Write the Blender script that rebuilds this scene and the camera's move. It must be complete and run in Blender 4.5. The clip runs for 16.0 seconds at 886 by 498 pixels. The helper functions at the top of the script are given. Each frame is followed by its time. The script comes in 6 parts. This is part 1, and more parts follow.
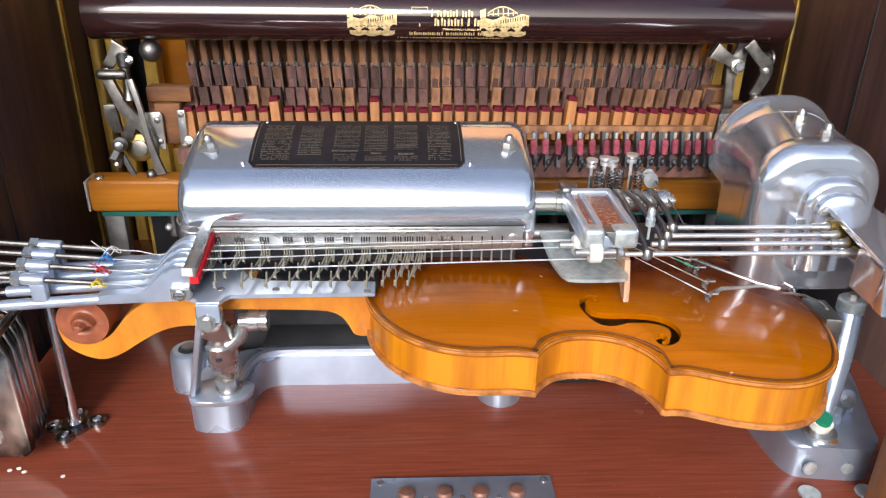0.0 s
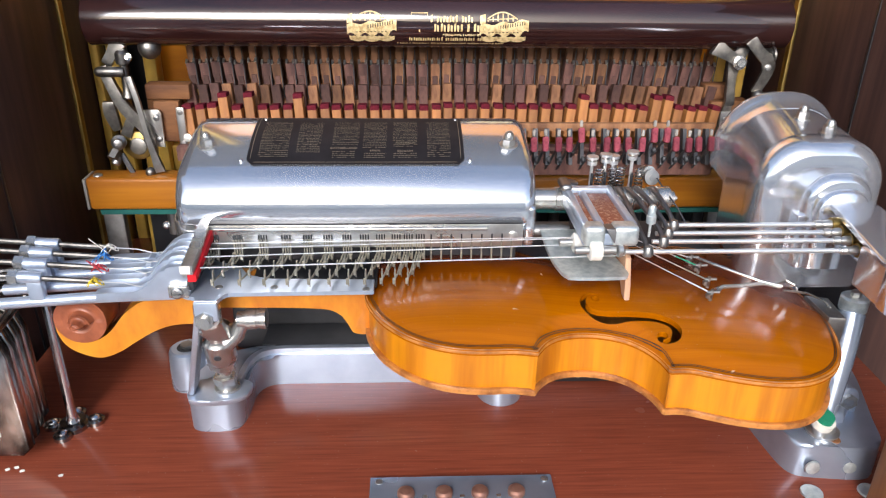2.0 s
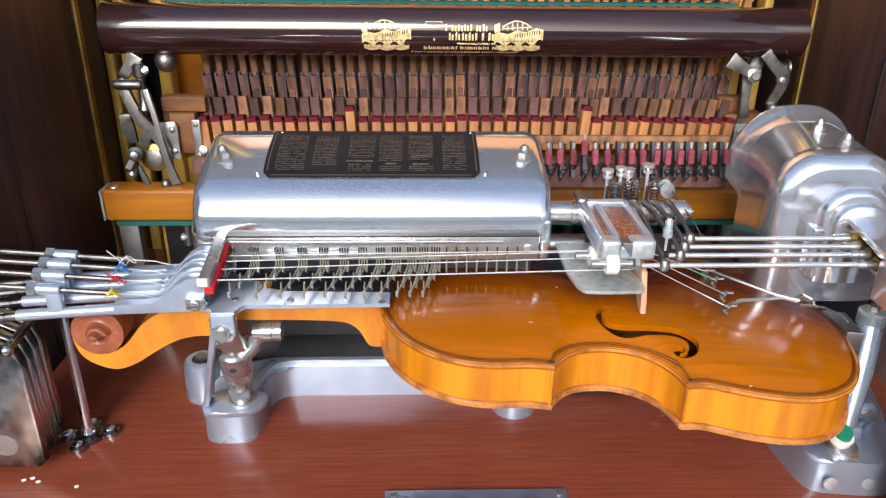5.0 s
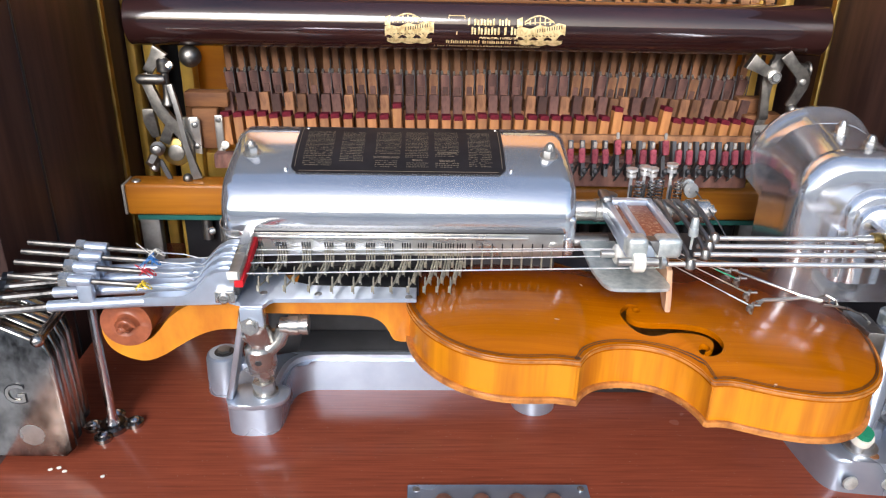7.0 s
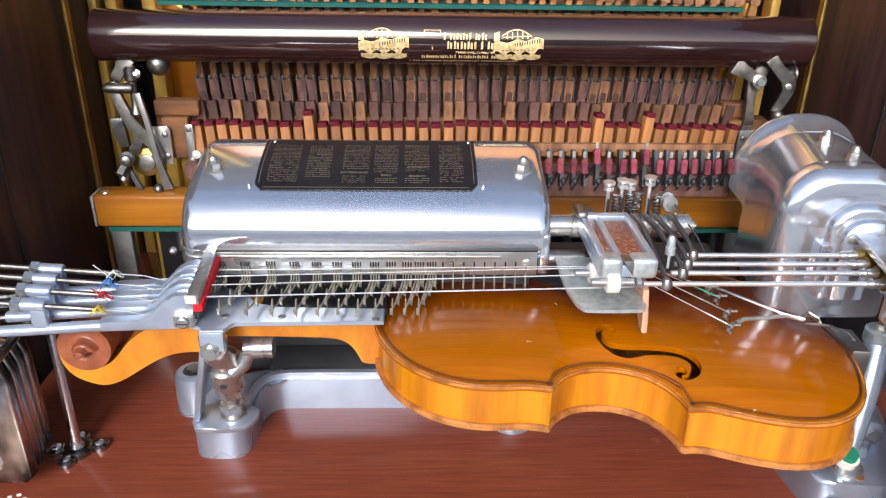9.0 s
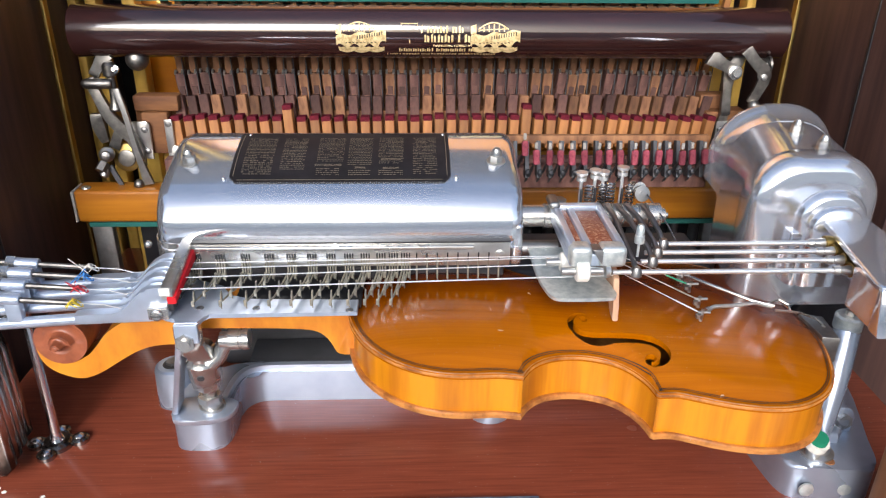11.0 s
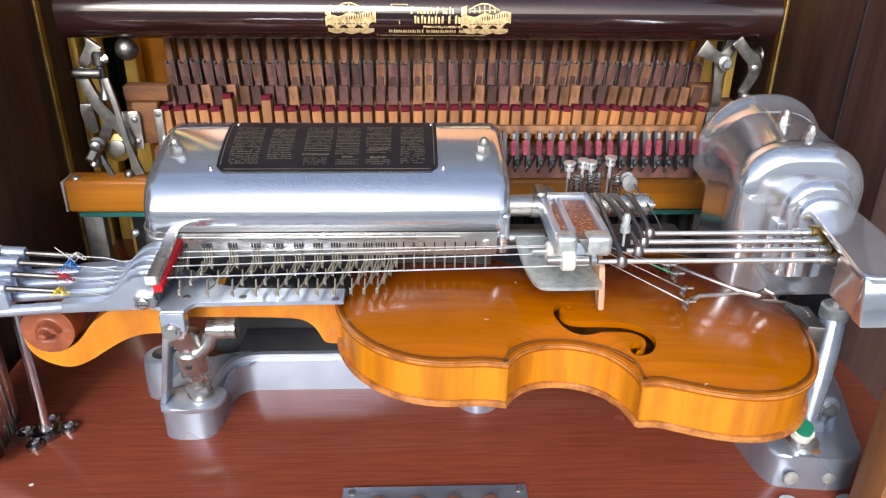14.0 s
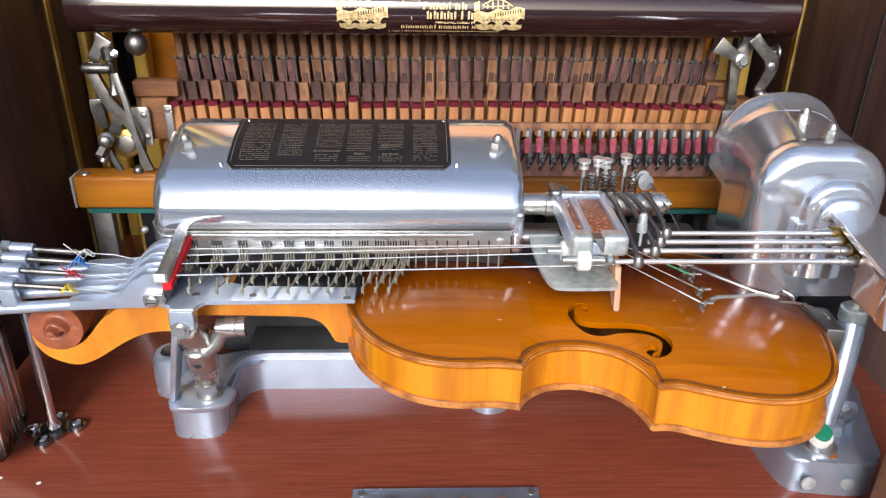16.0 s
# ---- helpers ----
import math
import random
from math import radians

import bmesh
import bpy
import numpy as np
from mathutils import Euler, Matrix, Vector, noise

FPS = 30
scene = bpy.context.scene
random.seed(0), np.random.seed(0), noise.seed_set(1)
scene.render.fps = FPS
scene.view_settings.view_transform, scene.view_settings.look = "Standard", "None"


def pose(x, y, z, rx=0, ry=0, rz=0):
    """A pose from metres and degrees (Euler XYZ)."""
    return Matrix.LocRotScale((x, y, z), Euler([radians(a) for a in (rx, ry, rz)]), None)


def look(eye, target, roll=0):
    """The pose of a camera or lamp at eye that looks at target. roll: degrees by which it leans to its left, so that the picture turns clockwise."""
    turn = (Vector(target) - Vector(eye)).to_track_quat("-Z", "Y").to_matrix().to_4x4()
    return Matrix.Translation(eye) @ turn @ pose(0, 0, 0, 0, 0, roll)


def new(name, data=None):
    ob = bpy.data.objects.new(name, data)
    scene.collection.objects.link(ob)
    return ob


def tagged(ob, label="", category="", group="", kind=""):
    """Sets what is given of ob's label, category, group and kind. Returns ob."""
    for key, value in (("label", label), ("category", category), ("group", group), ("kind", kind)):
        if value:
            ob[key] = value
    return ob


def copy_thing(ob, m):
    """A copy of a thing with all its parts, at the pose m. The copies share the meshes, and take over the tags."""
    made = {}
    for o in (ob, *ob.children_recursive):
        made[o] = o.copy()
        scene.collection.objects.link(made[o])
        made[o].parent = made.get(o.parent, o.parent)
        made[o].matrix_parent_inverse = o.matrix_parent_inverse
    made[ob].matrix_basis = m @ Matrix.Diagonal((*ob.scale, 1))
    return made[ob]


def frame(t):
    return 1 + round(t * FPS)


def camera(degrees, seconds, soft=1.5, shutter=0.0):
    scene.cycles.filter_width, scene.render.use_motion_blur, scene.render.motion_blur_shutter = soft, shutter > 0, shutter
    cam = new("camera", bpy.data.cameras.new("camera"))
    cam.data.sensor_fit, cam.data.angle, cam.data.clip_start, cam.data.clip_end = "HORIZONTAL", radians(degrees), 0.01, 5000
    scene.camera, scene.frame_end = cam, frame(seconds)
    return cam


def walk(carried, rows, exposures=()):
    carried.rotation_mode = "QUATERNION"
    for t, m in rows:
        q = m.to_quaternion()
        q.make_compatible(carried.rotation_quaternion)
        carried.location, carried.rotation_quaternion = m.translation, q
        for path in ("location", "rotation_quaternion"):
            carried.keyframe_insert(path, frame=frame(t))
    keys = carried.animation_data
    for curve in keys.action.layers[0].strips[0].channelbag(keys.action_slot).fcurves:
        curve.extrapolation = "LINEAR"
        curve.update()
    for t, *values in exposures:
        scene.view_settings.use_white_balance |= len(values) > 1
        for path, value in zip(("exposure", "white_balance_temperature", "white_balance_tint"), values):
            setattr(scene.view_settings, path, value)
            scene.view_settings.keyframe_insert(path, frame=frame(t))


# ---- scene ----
cam = camera(61.1, 16.0, 1.2)
PATH = [
    (0, (-0.002, 0.035, 0.418), (0.095, 1.84, -0.437), 1.0),
    (0.5, (-0.001, 0.035, 0.418), (0.095, 1.839, -0.44), 0.9),
    (1, (0.0, 0.035, 0.416), (0.095, 1.84, -0.442), 0.9),
    (1.5, (0.001, 0.037, 0.415), (0.095, 1.84, -0.445), 0.9),
    (2, (0.0, 0.038, 0.416), (0.092, 1.842, -0.443), 0.9),
    (2.5, (0.001, 0.04, 0.417), (0.089, 1.844, -0.441), 0.9),
    (3, (0.001, 0.041, 0.418), (0.085, 1.849, -0.434), 0.8),
    (3.5, (0.0, 0.041, 0.418), (0.081, 1.851, -0.428), 0.8),
    (4, (-0.002, 0.041, 0.418), (0.075, 1.854, -0.422), 0.8),
    (6.5, (-0.014, 0.034, 0.418), (0.041, 1.851, -0.415), 0.9),
    (7, (-0.022, 0.034, 0.418), (0.038, 1.85, -0.42), 1.3),
    (7.5, (-0.032, 0.04, 0.422), (0.034, 1.853, -0.42), 1.5),
    (8, (-0.026, 0.062, 0.424), (0.044, 1.872, -0.425), 1.5),
    (8.5, (-0.007, 0.063, 0.426), (0.062, 1.872, -0.426), 1.3),
    (9, (-0.001, 0.059, 0.427), (0.065, 1.866, -0.427), 1.0),
    (11.5, (0.016, 0.052, 0.426), (0.099, 1.85, -0.447), 0.6),
    (12, (0.016, 0.051, 0.426), (0.103, 1.843, -0.458), 0.6),
    (12.5, (0.018, 0.05, 0.425), (0.104, 1.841, -0.462), 0.6),
    (13, (0.019, 0.053, 0.425), (0.106, 1.843, -0.464), 0.7),
    (13.5, (0.02, 0.05, 0.426), (0.106, 1.841, -0.459), 0.7),
    (14, (0.023, 0.05, 0.424), (0.106, 1.844, -0.456), 0.8),
    (14.5, (0.021, 0.052, 0.422), (0.102, 1.848, -0.453), 1.0),
    (15, (0.021, 0.054, 0.421), (0.097, 1.85, -0.457), 1.0),
    (15.5, (0.02, 0.057, 0.421), (0.09, 1.851, -0.46), 1.0),
    (16, (0.019, 0.058, 0.421), (0.084, 1.85, -0.465), 0.9),
]
walk(cam, [(t, look(eye, target, roll)) for t, eye, target, roll in PATH])

# ---- light ----
world = bpy.data.worlds.new("daylight")
scene.world = world
world.use_nodes = True
wt = world.node_tree
sky = wt.nodes.new("ShaderNodeTexSky")
sky.sky_type, sky.sun_disc = "NISHITA", False
sky.sun_elevation, sky.sun_rotation = radians(27), radians(191)
sky.air_density, sky.dust_density, sky.ozone_density = 1.0, 2.5, 1.0
wt.nodes["Background"].inputs["Strength"].default_value = 0.15
wt.links.new(sky.outputs[0], wt.nodes["Background"].inputs["Color"])
sun = new("sun", bpy.data.lights.new("sun", "SUN"))
sun.data.energy, sun.data.angle, sun.data.color = 1.75, radians(24), (0.92, 0.98, 1.11)
sun.matrix_world = look((-0.55, -2.4, 1.52), (0, 0.5, 0))
scene.view_settings.exposure = 0.72


# ---- materials ----
def material(name, color, rough=0.5, metal=0.0, color2=None, scale=(30, 30, 30), detail=4.0, bump=0.0, bump_scale=200.0,
             rough2=None, coat=0.0, rand=0.0, spec=0.5, contrast=(0.35, 0.65), wave=None, aniso=0.0, dust=0.0, streak=None, coat_rough=0.08, varnish=None):
    """Principled material: two colours mixed by stretched noise, fine bump, uneven roughness, optional per-object variation."""
    m = bpy.data.materials.new(name)
    m.use_nodes = True
    nt = m.node_tree
    b = nt.nodes["Principled BSDF"]
    L = nt.links.new

    def node(kind, **values):
        n = nt.nodes.new(kind)
        for k, v in values.items():
            n.inputs[k].default_value = v
        return n
    tc = nt.nodes.new("ShaderNodeTexCoord")
    mp = node("ShaderNodeMapping", Scale=scale)
    L(tc.outputs["Object"], mp.inputs["Vector"])
    nz = node("ShaderNodeTexNoise", Scale=1.0, Detail=detail, Roughness=0.6)
    L(mp.outputs[0], nz.inputs["Vector"])
    src = nz.outputs["Fac"]
    if wave:
        wv = node("ShaderNodeTexWave", Scale=wave, Distortion=3.0, Detail=2.0)
        L(mp.outputs[0], wv.inputs["Vector"])
        mx = nt.nodes.new("ShaderNodeMath")
        mx.operation = "MULTIPLY"
        L(wv.outputs["Fac"], mx.inputs[0])
        L(nz.outputs["Fac"], mx.inputs[1])
        ad = nt.nodes.new("ShaderNodeMath")
        ad.operation = "ADD"
        ad.inputs[1].default_value = 0.22
        L(mx.outputs[0], ad.inputs[0])
        src = ad.outputs[0]
    ramp = node("ShaderNodeMapRange")
    ramp.inputs["From Min"].default_value, ramp.inputs["From Max"].default_value = contrast
    L(src, ramp.inputs["Value"])
    mix = nt.nodes.new("ShaderNodeMix")
    mix.data_type = "RGBA"
    c2 = color2 or tuple(c * 0.82 for c in color)
    mix.inputs["A"].default_value, mix.inputs["B"].default_value = (*color, 1), (*c2, 1)
    L(ramp.outputs["Result"], mix.inputs["Factor"])
    out = mix.outputs["Result"]
    big = node("ShaderNodeTexNoise", Scale=9.0, Detail=3.0)
    L(tc.outputs["Object"], big.inputs["Vector"])
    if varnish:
        # redder, darker colour fades in across Y over one half, with a cloudy border
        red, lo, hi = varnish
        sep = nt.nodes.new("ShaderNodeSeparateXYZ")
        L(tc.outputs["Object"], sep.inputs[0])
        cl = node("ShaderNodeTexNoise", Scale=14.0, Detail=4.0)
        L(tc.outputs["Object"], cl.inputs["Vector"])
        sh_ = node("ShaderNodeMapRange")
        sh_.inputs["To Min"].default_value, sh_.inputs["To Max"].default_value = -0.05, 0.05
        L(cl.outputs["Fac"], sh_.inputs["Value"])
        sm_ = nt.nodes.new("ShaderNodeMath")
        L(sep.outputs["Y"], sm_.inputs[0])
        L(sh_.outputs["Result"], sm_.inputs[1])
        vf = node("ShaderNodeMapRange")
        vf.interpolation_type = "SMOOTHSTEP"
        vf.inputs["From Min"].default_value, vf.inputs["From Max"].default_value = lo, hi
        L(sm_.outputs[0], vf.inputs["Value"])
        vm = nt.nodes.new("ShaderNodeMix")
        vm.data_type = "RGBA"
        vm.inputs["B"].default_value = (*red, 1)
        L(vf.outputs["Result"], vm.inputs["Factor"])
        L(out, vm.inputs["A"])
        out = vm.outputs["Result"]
    hsv = node("ShaderNodeHueSaturation")
    L(out, hsv.inputs["Color"])
    vr = node("ShaderNodeMapRange")
    vr.inputs["To Min"].default_value, vr.inputs["To Max"].default_value = 0.86, 1.12
    L(big.outputs["Fac"], vr.inputs["Value"])
    val = vr.outputs["Result"]
    if rand:
        oi = nt.nodes.new("ShaderNodeObjectInfo")
        rr = node("ShaderNodeMapRange")
        rr.inputs["To Min"].default_value, rr.inputs["To Max"].default_value = 1 - rand, 1 + rand
        L(oi.outputs["Random"], rr.inputs["Value"])
        mu = nt.nodes.new("ShaderNodeMath")
        mu.operation = "MULTIPLY"
        L(val, mu.inputs[0])
        L(rr.outputs["Result"], mu.inputs[1])
        val = mu.outputs[0]
    L(val, hsv.inputs["Value"])
    out = hsv.outputs["Color"]
    if dust:
        dn = node("ShaderNodeTexNoise", Scale=900.0, Detail=1.0)
        L(tc.outputs["Object"], dn.inputs["Vector"])
        dr = node("ShaderNodeMapRange")
        dr.inputs["From Min"].default_value, dr.inputs["From Max"].default_value = 0.76, 0.80
        dr.inputs["To Max"].default_value = dust
        L(dn.outputs["Fac"], dr.inputs["Value"])
        dm = nt.nodes.new("ShaderNodeMix")
        dm.data_type = "RGBA"
        dm.inputs["B"].default_value = (0.6, 0.55, 0.48, 1)
        L(dr.outputs["Result"], dm.inputs["Factor"])
        L(out, dm.inputs["A"])
        out = dm.outputs["Result"]
    L(out, b.inputs["Base Color"])
    b.inputs["Metallic"].default_value = metal
    b.inputs["Specular IOR Level"].default_value = spec
    b.inputs["Coat Weight"].default_value = coat
    b.inputs["Coat Roughness"].default_value = coat_rough
    b.inputs["Anisotropic"].default_value = aniso
    rg = node("ShaderNodeMapRange")
    rg.inputs["To Min"].default_value, rg.inputs["To Max"].default_value = rough, rough2 if rough2 is not None else min(1, rough * 1.4)
    L(big.outputs["Fac"], rg.inputs["Value"])
    L(rg.outputs["Result"], b.inputs["Roughness"])
    if bump:
        bn = node("ShaderNodeTexNoise", Scale=bump_scale, Detail=3.0)
        if streak:
            sm = node("ShaderNodeMapping", Scale=streak)
            L(tc.outputs["Object"], sm.inputs["Vector"])
            L(sm.outputs[0], bn.inputs["Vector"])
        else:
            L(tc.outputs["Object"], bn.inputs["Vector"])
        bp = node("ShaderNodeBump", Strength=bump, Distance=0.001)
        L(bn.outputs["Fac"], bp.inputs["Height"])
        L(bp.outputs["Normal"], b.inputs["Normal"])
    return m


MAHOGANY = material("mahogany", (0.295, 0.070, 0.035), 0.20, color2=(0.125, 0.029, 0.016), scale=(14, 420, 60), coat=0.25, rough2=0.30, bump=0.03, dust=0.45, contrast=(0.15, 0.85), coat_rough=0.10, spec=0.30)
DARKWOOD = material("dark_walnut", (0.066, 0.032, 0.025), 0.36, color2=(0.030, 0.015, 0.013), scale=(60, 60, 5), bump=0.06, spec=0.3)
EDGEWOOD = material("oak_edge", (0.30, 0.13, 0.045), 0.42, color2=(0.20, 0.08, 0.03), scale=(80, 80, 6), bump=0.1)
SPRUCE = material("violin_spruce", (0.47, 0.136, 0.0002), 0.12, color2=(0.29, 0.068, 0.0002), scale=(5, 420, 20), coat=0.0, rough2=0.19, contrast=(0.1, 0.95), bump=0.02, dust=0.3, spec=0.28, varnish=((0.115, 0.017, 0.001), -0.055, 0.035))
FLAMED = material("violin_maple", (0.70, 0.260, 0.006), 0.26, color2=(0.46, 0.135, 0.004), scale=(48, 48, 4), coat=0.5, rough2=0.34, contrast=(0.38, 0.60))
SCROLLWOOD = material("scroll_maple", (0.66, 0.26, 0.018), 0.30, color2=(0.48, 0.14, 0.010), scale=(40, 30, 18), coat=0.5)
SCROLLRED = material("scroll_worn_red", (0.36, 0.105, 0.045), 0.34, color2=(0.19, 0.048, 0.020), scale=(60, 60, 60), coat=0.3)
EDGEBROWN = material("violin_edge", (0.58, 0.225, 0.050), 0.36, color2=(0.25, 0.078, 0.016), scale=(60, 60, 60), coat=0.2, contrast=(0.44, 0.64), dust=0.7)
BLACKLINE = material("purfling", (0.030, 0.014, 0.008), 0.4)
POLISHED = material("polished_aluminium", (0.80, 0.82, 0.86), 0.08, 0.88, color2=(0.74, 0.77, 0.82), scale=(6, 40, 40), rough2=0.19)
CASTING = material("buffed_casting", (0.78, 0.80, 0.84), 0.10, 0.82, color2=(0.68, 0.71, 0.77), scale=(30, 30, 120), rough2=0.22, bump=0.12, bump_scale=1.0, streak=(26, 26, 18))
FINGERSTEEL = material("straw_steel", (0.46, 0.43, 0.34), 0.38, 0.7, color2=(0.32, 0.29, 0.23), scale=(90, 90, 90))
SATIN = material("satin_aluminium", (0.42, 0.48, 0.575), 0.20, 0.66, color2=(0.35, 0.40, 0.49), scale=(25, 25, 25), rough2=0.33, bump=0.08, bump_scale=60)
NICKEL = material("nickel", (0.60, 0.59, 0.56), 0.20, 0.85, color2=(0.46, 0.44, 0.41), scale=(60, 60, 60), rough2=0.36, bump=0.03)
STEEL = material("grey_steel", (0.38, 0.37, 0.355), 0.34, 1.0, color2=(0.25, 0.24, 0.23), scale=(50, 50, 50), rough2=0.5, bump=0.05)
AGEDSTEEL = material("aged_steel", (0.31, 0.29, 0.26), 0.34, 1.0, color2=(0.14, 0.130, 0.12), scale=(70, 70, 70), rough2=0.5, bump=0.08)
SPINDLE = material("bright_spindle_steel", (0.88, 0.87, 0.85), 0.24, 0.75, rough2=0.34)
CHROME = material("chrome", (0.82, 0.82, 0.82), 0.07, 1.0, rough2=0.14)
OLDCHROME = material("tarnished_nickel", (0.66, 0.64, 0.60), 0.10, 1.0, color2=(0.06, 0.055, 0.05), scale=(38, 38, 26), rough2=0.30, contrast=(0.40, 0.66))
PALEALU = material("pale_anodised", (0.56, 0.63, 0.74), 0.26, 0.65, scale=(40, 40, 40), rough2=0.36)
BRASS = material("brass", (0.40, 0.28, 0.09), 0.38, 1.0, color2=(0.24, 0.16, 0.05), scale=(40, 40, 40))
GOLDPAINT = material("gilt_iron", (0.66, 0.42, 0.08), 0.34, 0.35, color2=(0.46, 0.28, 0.06), scale=(12, 12, 12), bump=0.06)
BLACKPAINT = material("black_enamel", (0.012, 0.012, 0.014), 0.3, color2=(0.02, 0.02, 0.022), scale=(20, 20, 20))
DARKIRON = material("dark_iron", (0.045, 0.046, 0.05), 0.48, 0.3, color2=(0.08, 0.08, 0.085), scale=(20, 20, 20), bump=0.05)
BEAMWOOD = material("beam_maple", (0.43, 0.160, 0.012), 0.30, color2=(0.30, 0.098, 0.008), scale=(4, 80, 80), coat=0.3)
HAMMERWOOD = material("action_maple", (0.46, 0.20, 0.055), 0.5, color2=(0.30, 0.115, 0.032), scale=(60, 60, 12), rand=0.3, bump=0.05)
OLDWOOD = material("action_old_wood", (0.150, 0.074, 0.056), 0.55, color2=(0.062, 0.029, 0.025), scale=(110, 110, 40), rand=0.5, bump=0.15, dust=0.3, spec=0.25)
MIDWOOD = material("action_mid_wood", (0.31, 0.150, 0.070), 0.55, color2=(0.130, 0.058, 0.030), scale=(90, 90, 24), rand=0.45, bump=0.12, dust=0.3, spec=0.25)
RAILWOOD = material("rail_wood", (0.24, 0.105, 0.042), 0.55, color2=(0.11, 0.046, 0.022), scale=(14, 60, 60), bump=0.08, spec=0.25)
ORANGEWOOD = material("soundboard", (0.64, 0.235, 0.008), 0.35, color2=(0.52, 0.17, 0.006), scale=(8, 8, 40), coat=0.3)
MAROON = material("maroon_felt", (0.15, 0.016, 0.026), 0.9, color2=(0.09, 0.010, 0.018), scale=(300, 300, 300), bump=0.2, bump_scale=900, spec=0.1)
PINK = material("pink_felt", (0.27, 0.062, 0.080), 0.9, color2=(0.14, 0.028, 0.038), scale=(220, 220, 220), rand=0.5, spec=0.1, bump=0.2, bump_scale=900)
TEAL = material("teal_felt", (0.025, 0.12, 0.10), 0.95, spec=0.1, bump=0.2, bump_scale=900)
RED = material("red_felt", (0.62, 0.018, 0.025), 0.7, spec=0.2)
WHITE = material("ivory_porcelain", (0.82, 0.79, 0.70), 0.3, scale=(40, 40, 40))
BONE = material("pale_maple_bridge", (0.60, 0.36, 0.22), 0.5, color2=(0.48, 0.26, 0.15), scale=(60, 60, 20))
ROSIN = material("amber_rosin", (0.22, 0.055, 0.020), 0.35, color2=(0.50, 0.30, 0.20), scale=(420, 420, 420), bump=0.8, bump_scale=500, contrast=(0.52, 0.66))
FROST = material("rosin_dusted_plate", (0.50, 0.55, 0.54), 0.36, 0.75, color2=(0.74, 0.77, 0.74), scale=(160, 160, 160), bump=0.10, rough2=0.5, dust=0.5)
GOLD = material("gold_leaf", (0.80, 0.62, 0.32), 0.42, 0.2, color2=(0.50, 0.34, 0.14), scale=(260, 260, 260), contrast=(0.45, 0.62))
ROLLWOOD = material("rosewood_roll", (0.040, 0.014, 0.012), 0.08, color2=(0.016, 0.006, 0.006), scale=(5, 90, 90), coat=0.9, rough2=0.16, bump=0.05, bump_scale=1.0, streak=(4, 30, 30))
GREENFELT = material("green_felt", (0.02, 0.22, 0.12), 0.9, spec=0.1)
ENGRAVE = material("plate_black", (0.011, 0.010, 0.012), 0.5, color2=(0.02, 0.018, 0.02), scale=(40, 40, 40), spec=0.15)
CREAM = material("plate_lettering", (0.24, 0.20, 0.14), 0.5, 0.2)
BUTTON = material("copper_button", (0.34, 0.17, 0.115), 0.4, 0.5, color2=(0.22, 0.10, 0.07), scale=(120, 120, 120))
WIRE = material("string_wire", (0.92, 0.91, 0.88), 0.35, 0.6)
TIPGREY = material("worn_tip", (0.36, 0.33, 0.29), 0.6, rand=0.3)
THREAD_BLUE = material("blue_thread", (0.05, 0.22, 0.55), 0.8)
THREAD_RED = material("red_thread", (0.55, 0.04, 0.05), 0.8)
THREAD_YELLOW = material("yellow_thread", (0.72, 0.52, 0.04), 0.8)
THREAD_GREEN = material("green_thread", (0.05, 0.34, 0.20), 0.8)
THREAD_WHITE = material("white_thread", (0.72, 0.68, 0.60), 0.8)
PAVING = material("pale_paving", (0.50, 0.48, 0.45), 0.85, color2=(0.38, 0.36, 0.34), scale=(3, 3, 3), bump=0.1)
PLASTER = material("pale_render", (0.72, 0.70, 0.66), 0.85, color2=(0.64, 0.62, 0.58), scale=(2, 2, 2))


# ---- mesh helpers ----
def box(bm, c, s, bevel=0.0, m=None, seg=2):
    """A box of size s round c, its edges rounded."""
    r = bmesh.ops.create_cube(bm, size=1.0, matrix=(m or Matrix()) @ Matrix.Translation(c) @ Matrix.Diagonal((*s, 1)))
    if bevel:
        edges = {e for v in r["verts"] for e in v.link_edges}
        bmesh.ops.bevel(bm, geom=list(edges), offset=bevel, segments=seg, profile=0.5, affect="EDGES")
    return bm


def rod(bm, p0, p1, r0, r1=None, seg=16):
    """A cylinder or cone from p0 to p1."""
    p0, p1 = Vector(p0), Vector(p1)
    d = p1 - p0
    m = Matrix.Translation((p0 + p1) / 2) @ d.to_track_quat("Z", "Y").to_matrix().to_4x4()
    bmesh.ops.create_cone(bm, cap_ends=True, segments=seg, radius1=r0, radius2=r0 if r1 is None else r1, depth=d.length, matrix=m)
    return bm


def ball(bm, c, r, seg=14):
    bmesh.ops.create_uvsphere(bm, u_segments=seg, v_segments=seg // 2 + 1, radius=r, matrix=Matrix.Translation(c))
    return bm


def lathe(bm, base, axis, profile, seg=24):
    """Turns (distance along the axis, radius) pairs round the axis."""
    q = Vector(axis).to_track_quat("Z", "Y").to_matrix().to_4x4()
    m = Matrix.Translation(base) @ q
    rings = []
    for h, r in profile:
        rings.append([bm.verts.new(m @ Vector((r * math.cos(2 * math.pi * k / seg), r * math.sin(2 * math.pi * k / seg), h))) for k in range(seg)])
    for a, b in zip(rings, rings[1:]):
        for k in range(seg):
            bm.faces.new((a[k], a[(k + 1) % seg], b[(k + 1) % seg], b[k]))
    bm.faces.new(rings[0][::-1])
    bm.faces.new(rings[-1])
    return bm


